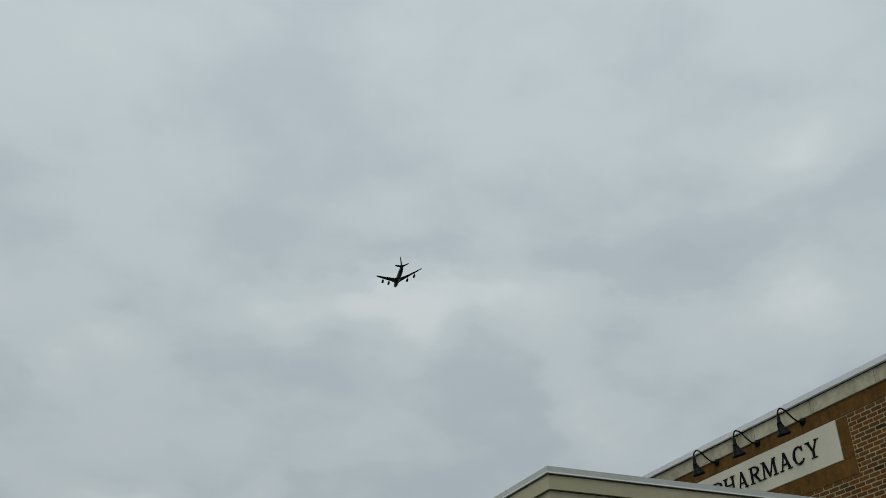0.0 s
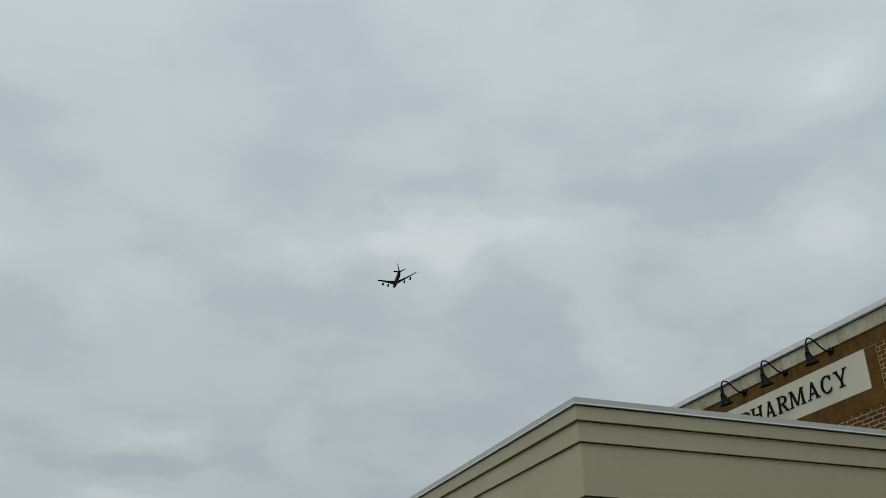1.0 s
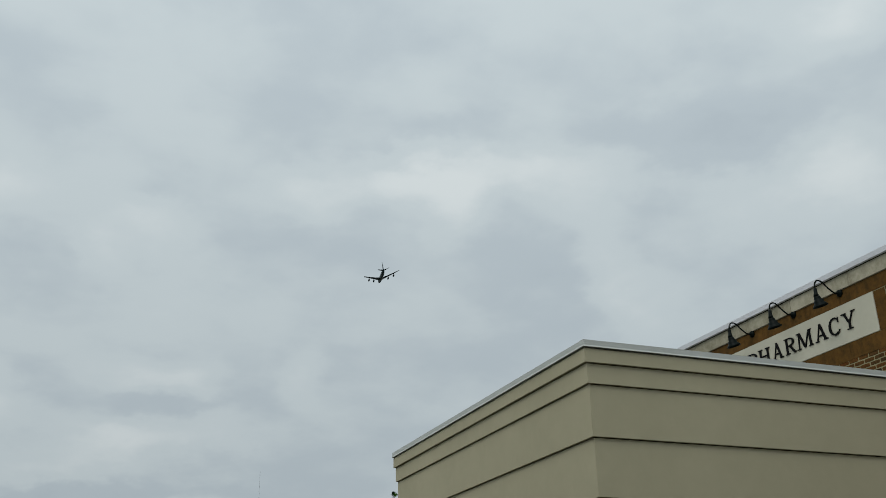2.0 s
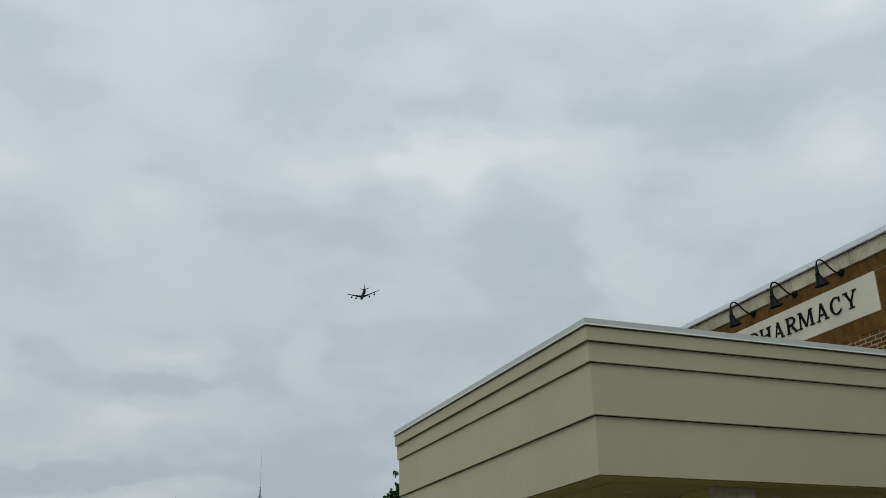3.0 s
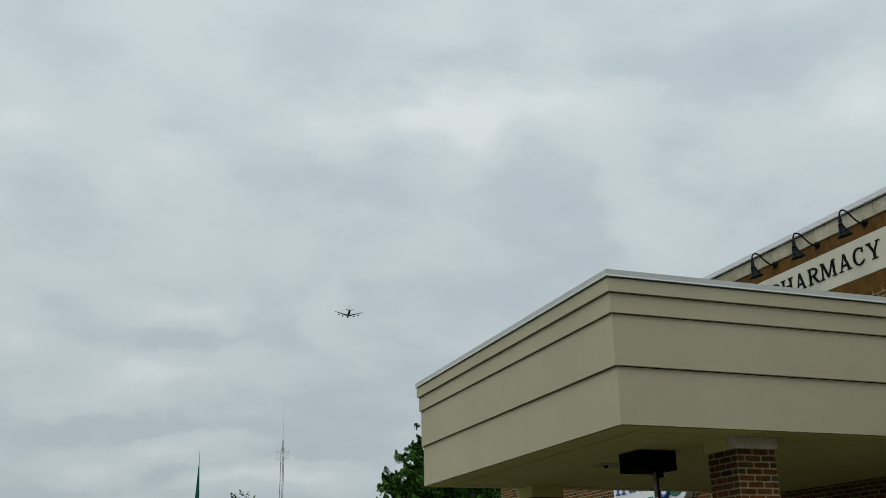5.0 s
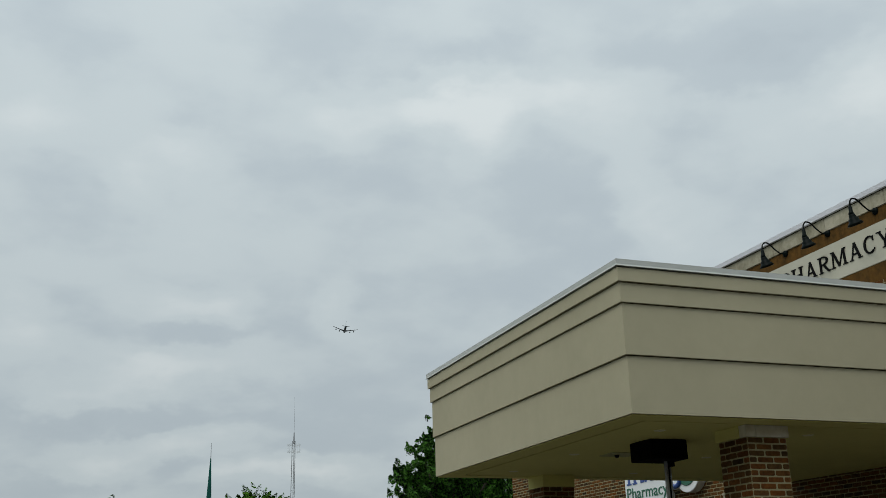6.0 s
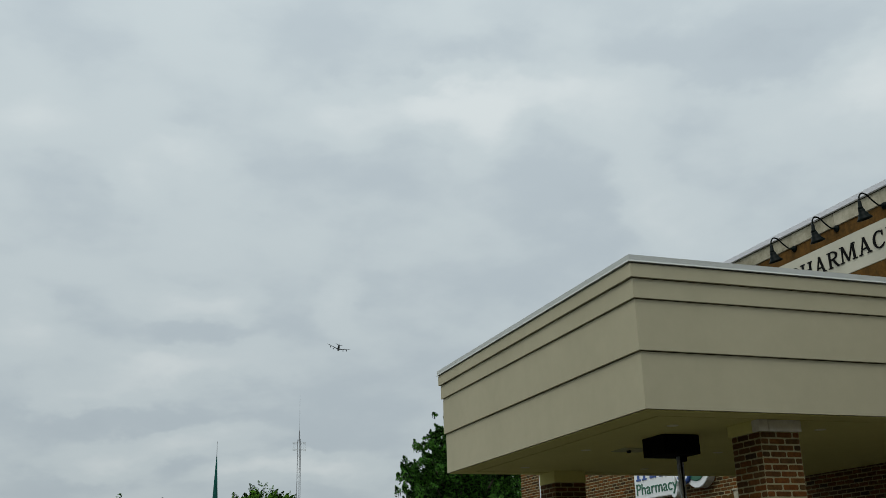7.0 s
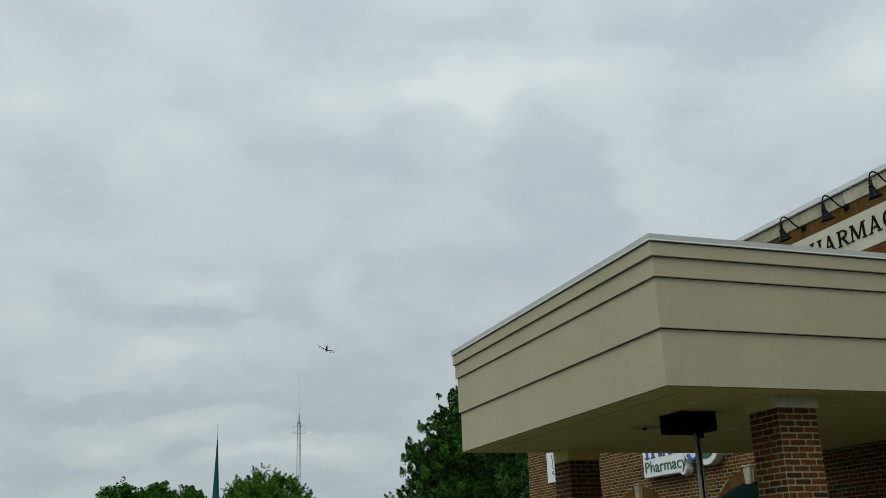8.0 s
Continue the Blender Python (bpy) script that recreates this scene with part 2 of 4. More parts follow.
# glossier, and paler than JET to carry the fuselage's sky sheen in its colour
JET_GLOSS = material("jet_gloss", (0.004, 0.026, 0.033), (0.010, 0.042, 0.052), 0.35, spec=0.2, grain=1.2, patch=0.15)
FAR_WALL = material("far_wall", (0.07, 0.055, 0.04), (0.12, 0.10, 0.075), 0.9, grain=6, patch=0.3, spec=0.15)
BARK = material("bark", (0.05, 0.04, 0.03), (0.11, 0.09, 0.07), 0.95, grain=20, patch=3, bump=0.8, bump_scale=40)


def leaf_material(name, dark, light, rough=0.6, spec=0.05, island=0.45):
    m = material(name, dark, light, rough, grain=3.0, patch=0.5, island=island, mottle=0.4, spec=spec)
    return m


# near-black leaves stand in for the crown's self-shadow, bright ones for lit tips
LEAF_A = leaf_material("leaf_with_shade", (0.0004, 0.003, 0.0004), (0.060, 0.180, 0.020), 0.5, 0.08, 0.95)
LEAF_B = leaf_material("leaf_mid", (0.010, 0.042, 0.003), (0.095, 0.225, 0.018))
LEAF_C = leaf_material("leaf_deep", (0.006, 0.034, 0.004), (0.060, 0.175, 0.018))


# ---- mesh helpers ----
def link_mesh(name, mesh, mat, parent=None):
    ob = new(name, mesh)
    if mat and not mesh.materials:
        mesh.materials.append(mat)
    ob.parent = parent
    return ob


def part(name, bm, mat, parent, label=""):
    mesh = bpy.data.meshes.new(name)
    bm.normal_update()
    bm.to_mesh(mesh)
    bm.free()
    return tagged(link_mesh(name, mesh, mat, parent), label)


def data_part(name, verts, faces, mat, parent, label="", smooth=False):
    mesh = bpy.data.meshes.new(name)
    mesh.from_pydata(verts, [], faces)
    if smooth:
        mesh.polygons.foreach_set("use_smooth", [True] * len(mesh.polygons))
    mesh.update()
    return tagged(link_mesh(name, mesh, mat, parent), label)


def thing(name, at, label, category, group="", kind=""):
    ob = new(name)
    ob.empty_display_size = 0.2
    ob.location = at
    return tagged(ob, label, category, group, kind)


def add_box(bm, lo, hi, bevel=0.0):
    """An upright box between two corners, with its edges rounded by bevel."""
    made = bmesh.ops.create_cube(bm, size=1.0)["verts"]
    for v in made:
        v.co = Vector([lo[i] + (v.co[i] + 0.5) * (hi[i] - lo[i]) for i in range(3)])
    if bevel:
        edges = {e for v in made for e in v.link_edges}
        bmesh.ops.bevel(bm, geom=list(edges), offset=bevel, segments=2, affect="EDGES", profile=0.5)
    return bm


def box(lo, hi, bevel=0.0):
    return add_box(bmesh.new(), lo, hi, bevel)


def add_rings(bm, rings, closed_ends=True):
    """Skin a row of vertex rings."""
    loops = [[bm.verts.new(p) for p in ring] for ring in rings]
    n = len(loops[0])
    for a, b in zip(loops, loops[1:]):
        for i in range(n):
            bm.faces.new((a[i], a[(i + 1) % n], b[(i + 1) % n], b[i]))
    if closed_ends:
        bm.faces.new(loops[0][::-1])
        bm.faces.new(loops[-1])
    bmesh.ops.recalc_face_normals(bm, faces=bm.faces[:])
    return bm


def add_tube(bm, path, radii, sides=10):
    """A round tube along a path, its radius given point by point."""
    rings = []
    for i, p in enumerate(path):
        d = (Vector(path[min(i + 1, len(path) - 1)]) - Vector(path[max(i - 1, 0)])).normalized()
        side = d.cross(Vector((0, 0, 1)))
        side = Vector((0, 1, 0)) if side.length < 1e-3 else side.normalized()
        other = d.cross(side)
        r = radii[i] if isinstance(radii, (list, tuple)) else radii
        rings.append([Vector(p) + r * (math.cos(a) * side + math.sin(a) * other) for a in [2 * math.pi * k / sides for k in range(sides)]])
    return add_rings(bm, rings)


def lathe(profile, sides=24, centre=(0, 0, 0)):
    """A turned body from (radius, height) pairs."""
    bm = bmesh.new()
    rings = [[(centre[0] + r * math.cos(2 * math.pi * k / sides), centre[1] + r * math.sin(2 * math.pi * k / sides), centre[2] + z) for k in range(sides)]
             for r, z in profile]
    return add_rings(bm, rings)


def smooth(ob):
    ob.data.polygons.foreach_set("use_smooth", [True] * len(ob.data.polygons))
    return ob


def bezier(points, steps=8):
    """A smooth line through points."""
    out = []
    pts = [Vector(p) for p in points]
    for i in range(len(pts) - 1):
        p0, p1, p2, p3 = pts[max(i - 1, 0)], pts[i], pts[i + 1], pts[min(i + 2, len(pts) - 1)]
        for k in range(steps):
            s = k / steps
            out.append(0.5 * ((2 * p1) + (p2 - p0) * s + (2 * p0 - 5 * p1 + 4 * p2 - p3) * s * s + (3 * p1 - p0 - 3 * p2 + p3) * s ** 3))
    out.append(pts[-1])
    return out


# ---- the plan ----
W = 11.28                                    # face of the pharmacy's west wall
WALL_S, WALL_N, WALL_TOP = 3.5, 25.8, 7.17
XC, YC, YN = 5.010, 8.556, 14.303            # canopy's outer faces
LIP_Z, SOFFIT_Z = 3.10, 3.103
COURSE, BRICK_L, JOINT = 0.0677, 0.2032, 0.0155
SIGN_LO, SIGN_HI = (10.745, 6.103), (14.19, 6.725)     # (y, z) of the lettered panel
SOLDIER_LO, SOLDIER_HI, STONE_HI = 6.728, 6.953, 7.180
BORDER = 0.226


def build_ground():
    bm = bmesh.new()
    bmesh.ops.create_grid(bm, x_segments=8, y_segments=8, size=4500)
    tagged(part("ground", bm, ASPHALT, None), "worn grey-brown asphalt ground running to the horizon", "ground", kind="structure")


build_ground()


def sky_blocking_walls():
    """Plain unseen walls added behind the viewer to cut low sky light below canopy."""
    for name, lo, hi in (("blocker_south", (-26.0, -20.0, 0.0), (45.0, -19.6, 9.0)), ("blocker_west", (-26.4, -20.0, 0.0), (-26.0, 40.0, 9.0))):
        tagged(part(name, box(lo, hi), FAR_WALL, None), "plain brown unseen wall added to block low sky light", "wall", kind="structure")


sky_blocking_walls()


# ---- canopy over the drive-through ----
def ring_layer(bm, out, z0, z1, thick, flare=0.0):
    """Three walls of one level of the canopy's band, mitred into one loop that butts on the building."""
    x0, y0, y1, x1 = XC - out, YC - out, YN + out, W - 0.004
    outer = [(x1, y0), (x0, y0), (x0, y1), (x1, y1)]
    inner = [(x1, y0 + thick), (x0 + thick, y0 + thick), (x0 + thick, y1 - thick), (x1, y1 - thick)]
    for i in range(3):
        ps = [outer[i], outer[i + 1], inner[i + 1], inner[i]]
        lo = [bm.verts.new((x, y, z0)) for x, y in ps]
        for v in lo[:2]:                     # the lower edge kicked outwards
            v.co.x -= flare if abs(v.co.x - x0) < 1e-6 else 0.0
            v.co.y += -flare if abs(v.co.y - y0) < 1e-6 else flare if abs(v.co.y - y1) < 1e-6 else 0.0
        hi = [bm.verts.new((x, y, z1)) for x, y in ps]
        bm.faces.new(lo[::-1])
        bm.faces.new(hi)
        bm.faces.new((lo[0], lo[1], hi[1], hi[0]))
        bm.faces.new((lo[2], lo[3], hi[3], hi[2]))
        if i == 0:
            bm.faces.new((lo[3], lo[0], hi[0], hi[3]))
        if i == 2:
            bm.faces.new((lo[1], lo[2], hi[2], hi[1]))
    bmesh.ops.remove_doubles(bm, verts=bm.verts[:], dist=1e-5)
    bmesh.ops.recalc_face_normals(bm, faces=bm.faces[:])
    return bm


canopy = thing("drive_through_canopy", (XC, YC, 0), "beige stucco canopy with stepped bands on red brick columns", "canopy")
canopy_at = Matrix.Translation((-XC, -YC, 0))


def canopy_part(name, bm, mat, label=""):
    bm.transform(canopy_at)
    return part(name, bm, mat, canopy, label)


for out, z0, z1 in ((0.078, 4.430, 4.570), (0.050, 4.220, 4.420), (0.026, 3.691, 4.210), (0.0, LIP_Z + 0.012, 3.681)):
    canopy_part("fascia_band", ring_layer(bmesh.new(), out, z0, z1, 0.24), STUCCO)
# three joints; the last is a dark strip for the shadow under the lip
for z0, z1, out in ((4.420, 4.430, 0.034), (4.210, 4.220, 0.010), (3.681, 3.691, -0.014), (4.570, 4.582, 0.05)):
    canopy_part("joint", ring_layer(bmesh.new(), out, z0, z1, 0.15), GROOVE, "dark recessed joint, the top one a painted shadow line")
canopy_part("coping", ring_layer(bmesh.new(), 0.092, 4.602, 4.656, 0.30), COPING, "pale grey metal coping")
canopy_part("coping_lip", ring_layer(bmesh.new(), 0.093, 4.584, 4.602, 0.29, 0.007), COPING, "kicked-out drip edge")
canopy_part("roof_deck", box((XC + 0.25, YC + 0.25, 4.26), (W - 0.004, YN - 0.25, 4.36)), ROOFING)


def soffit_panels():
    """The underside: the flat lower edge of the band, and the stucco field set a little above it."""
    x0, y0, y1, x1 = XC + 0.358, YC + 0.358, YN - 0.358, W - 0.004
    canopy_part("soffit_border", ring_layer(bmesh.new(), -0.03, LIP_Z, LIP_Z + 0.010, 0.285), SOFFIT, "olive painted stucco border")
    canopy_part("soffit_field", box((x0, y0, SOFFIT_Z), (x1, y1, SOFFIT_Z + 0.05)), SOFFIT, "olive painted stucco underside")
    canopy_part("soffit_vent", ring_layer(bmesh.new(), -0.25, LIP_Z + 0.013, LIP_Z + 0.03, 0.105), GROOVE, "narrow dark vent strip")


soffit_panels()
for lx in (5.86, 7.80):
    for ly in (9.45, 11.48, 13.38):
        ob = canopy_part("downlight", lathe([(0.065, 0.0), (0.065, -0.005), (0.054, -0.008), (0.046, -0.003), (0.0005, -0.002)], 24, (lx, ly, SOFFIT_Z)), LENS, "round recessed downlight")
canopy_part("access_panel", box((6.25, 11.2, SOFFIT_Z - 0.012), (6.65, 11.55, SOFFIT_Z + 0.002), 0.004), PANEL_GREY, "small grey access panel")
canopy_part("camera_dome", lathe([(0.03, 0.0), (0.03, -0.01), (0.022, -0.03), (0.0005, -0.036)], 12, (6.41, 11.38, SOFFIT_Z - 0.012)), BLACK, "small black dome")


# ---- bricks ----
def brick_shape(l, h, d, ch=0.004):
    """One brick, its face towards -y, with worn edges and clipped corners; l along x, h along z, d behind the face."""
    def ring(inset, clip, y):
        x0, x1, z0, z1 = inset, l - inset, inset, h - inset
        return [(x0 + clip, y, z0), (x1 - clip, y, z0), (x1, y, z0 + clip), (x1, y, z1 - clip), (x1 - clip, y, z1), (x0 + clip, y, z1), (x0, y, z1 - clip), (x0, y, z0 + clip)]

    v = ring(0.0, 2.5 * ch, d) + ring(0.0, 2.5 * ch, ch) + ring(ch, 2.2 * ch, 0.0)
    f = [(i + 8 * k, (i + 1) % 8 + 8 * k, (i + 1) % 8 + 8 * k + 8, i + 8 * k + 8) for k in (0, 1) for i in range(8)]
    return v, f + [tuple(range(16, 24))]


MESH_OF = {}


def brick_mesh(l, h, d):
    key = (round(l, 3), round(h, 3), round(d, 3))
    if key not in MESH_OF:
        v, f = brick_shape(*key)
        mesh = bpy.data.meshes.new("brick")
        mesh.from_pydata(v, [], f)
        mesh.materials.append(BRICK)
        mesh.update()
        MESH_OF[key] = mesh
    return MESH_OF[key]


def lay_bricks(bricks, depth, place, parent, single, seed, run_name="brick_run"):
    """bricks: (u0, u1, z0, z1) on a wall's face; place: the face's pose (x along the wall, -y out of it).
    Those for which single(u, z) holds become objects of their own, the rest one joined run."""
    rnd = random.Random(seed)
    verts, faces, count = [], [], 0
    for u0, u1, z0, z1 in bricks:
        jut = rnd.uniform(-0.0025, 0.0025)
        if count < 300 and single((u0 + u1) / 2, (z0 + z1) / 2):
            ob = new("brick", brick_mesh(u1 - u0, z1 - z0, depth))
            ob.parent = parent
            ob.matrix_basis = place @ Matrix.Translation((u0, jut, z0)) @ pose(0, 0, 0, 0, rnd.uniform(-0.5, 0.5), rnd.uniform(-0.3, 0.3))
            count += 1
            continue
        v, f = brick_shape(u1 - u0, z1 - z0, depth)
        base = len(verts)
        verts += [tuple(place @ Vector((u0 + x, jut + y, z0 + z))) for x, y, z in v]
        faces += [tuple(base + i for i in q) for q in f]
    if verts:
        tagged(data_part(run_name, verts, faces, BRICK_RUN, parent), kind="stuff")


def running_bond(u0, u1, z0, z1, keep=lambda u, z: True, phase=0, hole=None):
    """Bricks of a running bond over a rectangle, cut at its ends and at the sides of a hole (u, u, lowest z)."""
    out = []
    rows = int(round((z1 - z0) / COURSE))
    for r in range(rows):
        z = z0 + r * COURSE
        u = u0 - ((r + phase) % 2) * BRICK_L / 2
        while u < u1 - 0.02:
            a, b = max(u, u0), min(u + BRICK_L, u1)
            u += BRICK_L
            if hole and z + COURSE / 2 > hole[2]:
                if a < hole[0] < b:
                    b = hole[0]
                elif a < hole[1] < b:
                    a = hole[1]
                elif hole[0] <= a and b <= hole[1]:
                    continue
            if b - a > 0.03 and keep((a + b) / 2, z + COURSE / 2):
                out.append((a + JOINT / 2, b - JOINT / 2, z + JOINT / 2, z + COURSE - JOINT / 2))
    return out


def build_column(cx, cy, w, d, top, seed, singles, pale_cap):
    """A square brick pier with a mortar core and a stone or painted cap under the soffit; a part of the canopy."""
    rel = Vector((cx - XC, cy - YC, 0))
    core = part("column", box((0.005, 0.005, 0), (w - 0.005, d - 0.005, top)), PALE_MORTAR if pale_cap else MORTAR, canopy, "red brick column with pale mortar joints")
    core.location = rel
    z0 = top - int(top / COURSE) * COURSE
    rows = int(top / COURSE)
    for k, (length, m) in enumerate(((w, pose(0, 0, 0)), (d, pose(w, 0, 0, 0, 0, 90)), (w, pose(w, d, 0, 0, 0, 180)), (d, pose(0, d, 0, 0, 0, -90)))):
        bricks = running_bond(0, length, z0, z0 + rows * COURSE, phase=k + 1)
        pick = (lambda u, z: z > 1.0) if singles and k in (0, 3) else (lambda u, z: False)
        lay_bricks(bricks, 0.03, m, core, pick, seed + k)
    o = 0.022 if pale_cap else 0.004
    if pale_cap:
        for a, b in (((-o, -o), (0.10, 0.10)), ((0.106, -o), (w + o, 0.10))):
            part("cap_stone", box((a[0], a[1], top), (b[0], b[1], SOFFIT_Z), 0.006), CAP_STONE, core, "weathered pale limestone cap")
    part("cap_block", box((-o, 0.106 if pale_cap else -o, top), (w + o, d + o, SOFFIT_Z), 0.006), SOFFIT, core, "olive painted cap block")
    return core


# ---- the pharmacy building ----
building = thing("pharmacy_building", (W, WALL_S, 0), "red-brown brick pharmacy with limestone band and metal parapet coping", "building")
building_at = Matrix.Translation((-W, -WALL_S, 0))


def building_part(name, bm, mat, label="", parent=None):
    bm.transform(building_at)
    return part(name, bm, mat, parent or building, label)


ARCHES = (15.99, 20.0)                      # centres of the arched openings along the wall
ARCH_R, ARCH_Z = 1.15, 1.63                  # opening's radius and the height of its springing
RING = 0.24


def in_arch(y, z, r):
    return any((abs(y - c) < r and z < ARCH_Z) or math.hypot(y - c, z - ARCH_Z) < r for c in ARCHES)


def wall_with_arches():
    """The west wall's mortar body, 0.3 m thick, cut through by two arched openings."""
    bm = bmesh.new()
    edge = [(WALL_S, 0.0)]
    for c in ARCHES:
        edge.append((c - ARCH_R, 0.0))
        edge += [(c - ARCH_R * math.cos(math.pi * k / 16), ARCH_Z + ARCH_R * math.sin(math.pi * k / 16)) for k in range(17)]
        edge.append((c + ARCH_R, 0.0))
    edge += [(WALL_N, 0.0), (WALL_N, WALL_TOP), (WALL_S, WALL_TOP)]
    add_rings(bm, [[(x, y, z) for y, z in edge] for x in (W + 0.005, W + 0.30)])
    bmesh.ops.triangulate(bm, faces=[f for f in bm.faces if len(f.verts) > 4])
    return bm


west = building_part("wall", wall_with_arches(), MORTAR, "red and brown brick wall in running bond")
DEEP = 14.0
building_part("wall", box((W + 0.30, WALL_N - 0.3, 0), (W + DEEP, WALL_N - 0.01, WALL_TOP)), BRICK_RUN)
building_part("wall", box((W + 0.30, WALL_S, 0), (W + DEEP, WALL_S + 0.3, WALL_TOP)), BRICK_RUN)
building_part("wall", box((W + DEEP - 0.3, WALL_S + 0.3, 0), (W + DEEP, WALL_N - 0.3, WALL_TOP)), BRICK_RUN)
building_part("roof", box((W + 0.30, WALL_S + 0.3, 6.3), (W + DEEP - 0.3, WALL_N - 0.3, 6.5)), ROOFING)


def parapet():
    """Metal coping over a band of limestone blocks."""
    building_part("coping", box((W - 0.075, WALL_S - 0.05, 7.192), (W + 0.36, WALL_N + 0.05, 7.284), 0.006), PARAPET_METAL, "pale grey metal parapet coping")
    # near-black strip that paints the shadow line under the coping
    building_part("coping_shadow_gap", box((W - 0.03, WALL_S, STONE_HI), (W + 0.30, WALL_N, 7.192)), GROOVE)
    joint = 9.814
    edges = [joint + k * 1.344 for k in range(-5, 13)]
    edges = [WALL_S] + [e for e in edges if WALL_S + 0.3 < e < WALL_N - 0.3] + [WALL_N]
    for a, b in zip(edges, edges[1:]):
        building_part("stone_block", box((W - 0.028, a + 0.004, SOLDIER_HI + 0.004), (W + 0.02, b - 0.004, STONE_HI - 0.002), 0.004), STONE, "stained limestone block")


parapet()


def soldier_courses():
    """Upright brown bricks: a course under the stone band, and a border round the lettered panel."""
    verts, faces = [], []
    rnd = random.Random(5)

    def one(y0, y1, z0, z1):
        v, f = brick_shape(y1 - y0, z1 - z0, 0.03, 0.0008)
        base, jut = len(verts), rnd.uniform(-0.0008, 0.0008)
        verts.extend([(0.0 - 0.004 + jut + y, y1 - WALL_S - x, z0 + z) for x, y, z in v])
        faces.extend([tuple(base + i for i in q) for q in f])

    n = int((WALL_N - WALL_S) / COURSE)
    for k in range(n):
        y = WALL_S + k * COURSE
        one(y + 0.0007, y + COURSE - 0.0007, SOLDIER_LO + 0.003, SOLDIER_HI - 0.003)
    for k in range(int((SIGN_HI[0] - SIGN_LO[0] + 2 * BORDER) / COURSE)):
        y = SIGN_LO[0] - BORDER + k * COURSE
        one(y + 0.0007, y + COURSE - 0.0007, SIGN_LO[1] - 0.262, SIGN_LO[1] - 0.004)
    for k in range(9):
        z = SIGN_LO[1] + k * COURSE
        for y in (SIGN_LO[0] - BORDER, SIGN_HI[0] + 0.003):
            one(y + 0.003, y + BORDER - 0.003, z + 0.0007, z + COURSE - 0.0007)
    tagged(data_part("soldier_course", verts, faces, SOLDIER, west, "plain brown soldier bricks"), kind="stuff")


soldier_courses()


def arch_parts():
    for c in ARCHES:
        verts, faces = [], []
        n = 54
        for k in range(n):
            a0, a1 = math.pi * (k + 0.03) / n, math.pi * (k + 0.97) / n
            if abs(k - n / 2 + 0.5) < 2:
                continue
            q = [(c - r * math.cos(a), ARCH_Z + r * math.sin(a)) for r, a in ((ARCH_R, a0), (ARCH_R, a1), (ARCH_R + RING, a1), (ARCH_R + RING, a0))]
            base = len(verts)
            verts += [(x - W, y - WALL_S, z) for x in (W - 0.006, W + 0.05) for y, z in q]
            faces += [tuple(base + i for i in f) for f in ((0, 1, 2, 3), (7, 6, 5, 4), (0, 4, 5, 1), (1, 5, 6, 2), (2, 6, 7, 3), (3, 7, 4, 0))]
        tagged(data_part("arch_ring", verts, faces, SOLDIER, west, "brown brick arch ring"), kind="stuff")
        bm = bmesh.new()
        rings = [[(x, c + s * h, z) for x, s in ((W - 0.05, -1), (W - 0.05, 1), (W + 0.06, 1), (W + 0.06, -1))] for h, z in ((0.072, 2.70), (0.112, 3.045))]
        add_rings(bm, rings)
        bmesh.ops.bevel(bm, geom=bm.edges[:], offset=0.006, segments=1, affect="EDGES")
        add_box(bm, (W - 0.062, c - 0.128, 3.046), (W + 0.055, c + 0.128, 3.082), 0.006)
        building_part("keystone", bm, STONE, "pale limestone keystone")
        # a dark pane set back in the opening
        bm = bmesh.new()
        edge = [(c - ARCH_R, 0.0)] + [(c - ARCH_R * math.cos(math.pi * k / 16), ARCH_Z + ARCH_R * math.sin(math.pi * k / 16)) for k in range(17)] + [(c + ARCH_R, 0.0)]
        add_rings(bm, [[(x, y, z) for y, z in edge] for x in (W + 0.20, W + 0.215)])
        building_part("window_pane", bm, GLASS_DARK, "dark tinted arched window")


arch_parts()


def awning(c):
    """A half-round dome awning of dark green canvas over an arched window, with a paler trim along its rim."""
    ob = thing("dome_awning", (W, c, ARCH_Z), "dark green canvas dome awning with pale trim on a brick wall", "awning", "awnings over the arched windows")
    bm = bmesh.new()
    r = ARCH_R - 0.03
    rings = []
    for i in range(9):
        f = i / 8 * math.pi / 2
        rings.append([(-0.02 - 0.75 * math.sin(f) * math.sin(math.pi * k / 20) ** 0.8, -r * math.cos(math.pi * k / 20), r * math.sin(math.pi * k / 20) * math.cos(f)) for k in range(21)])
    loops = [[bm.verts.new(p) for p in ring] for ring in rings]
    for a, b in zip(loops, loops[1:]):
        for k in range(20):
            bm.faces.new((a[k], a[k + 1], b[k + 1], b[k]))
    bmesh.ops.remove_doubles(bm, verts=bm.verts[:], dist=1e-4)
    bmesh.ops.recalc_face_normals(bm, faces=bm.faces[:])
    bmesh.ops.solidify(bm, geom=bm.faces[:], thickness=0.012)
    smooth(part("canvas", bm, AWNING, ob))
    rim = [(-0.02 - 0.76 * math.sin(math.pi * k / 20) ** 0.8, -r * math.cos(math.pi * k / 20), 0.0) for k in range(21)]
    bm = bmesh.new()
    inner = [Vector((x, y, 0)) for x, y, _ in rim]
    add_rings(bm, [[p + Vector((0, 0, -0.16)), p + Vector((0.008, 0, -0.16)), p + Vector((0.008, 0, 0.02)), p + Vector((0, 0, 0.02))] for p in inner])
    part("valance", bm, AWNING_EDGE, ob, "grey-green trim")
    return ob


for c in ARCHES:
    awning(c)


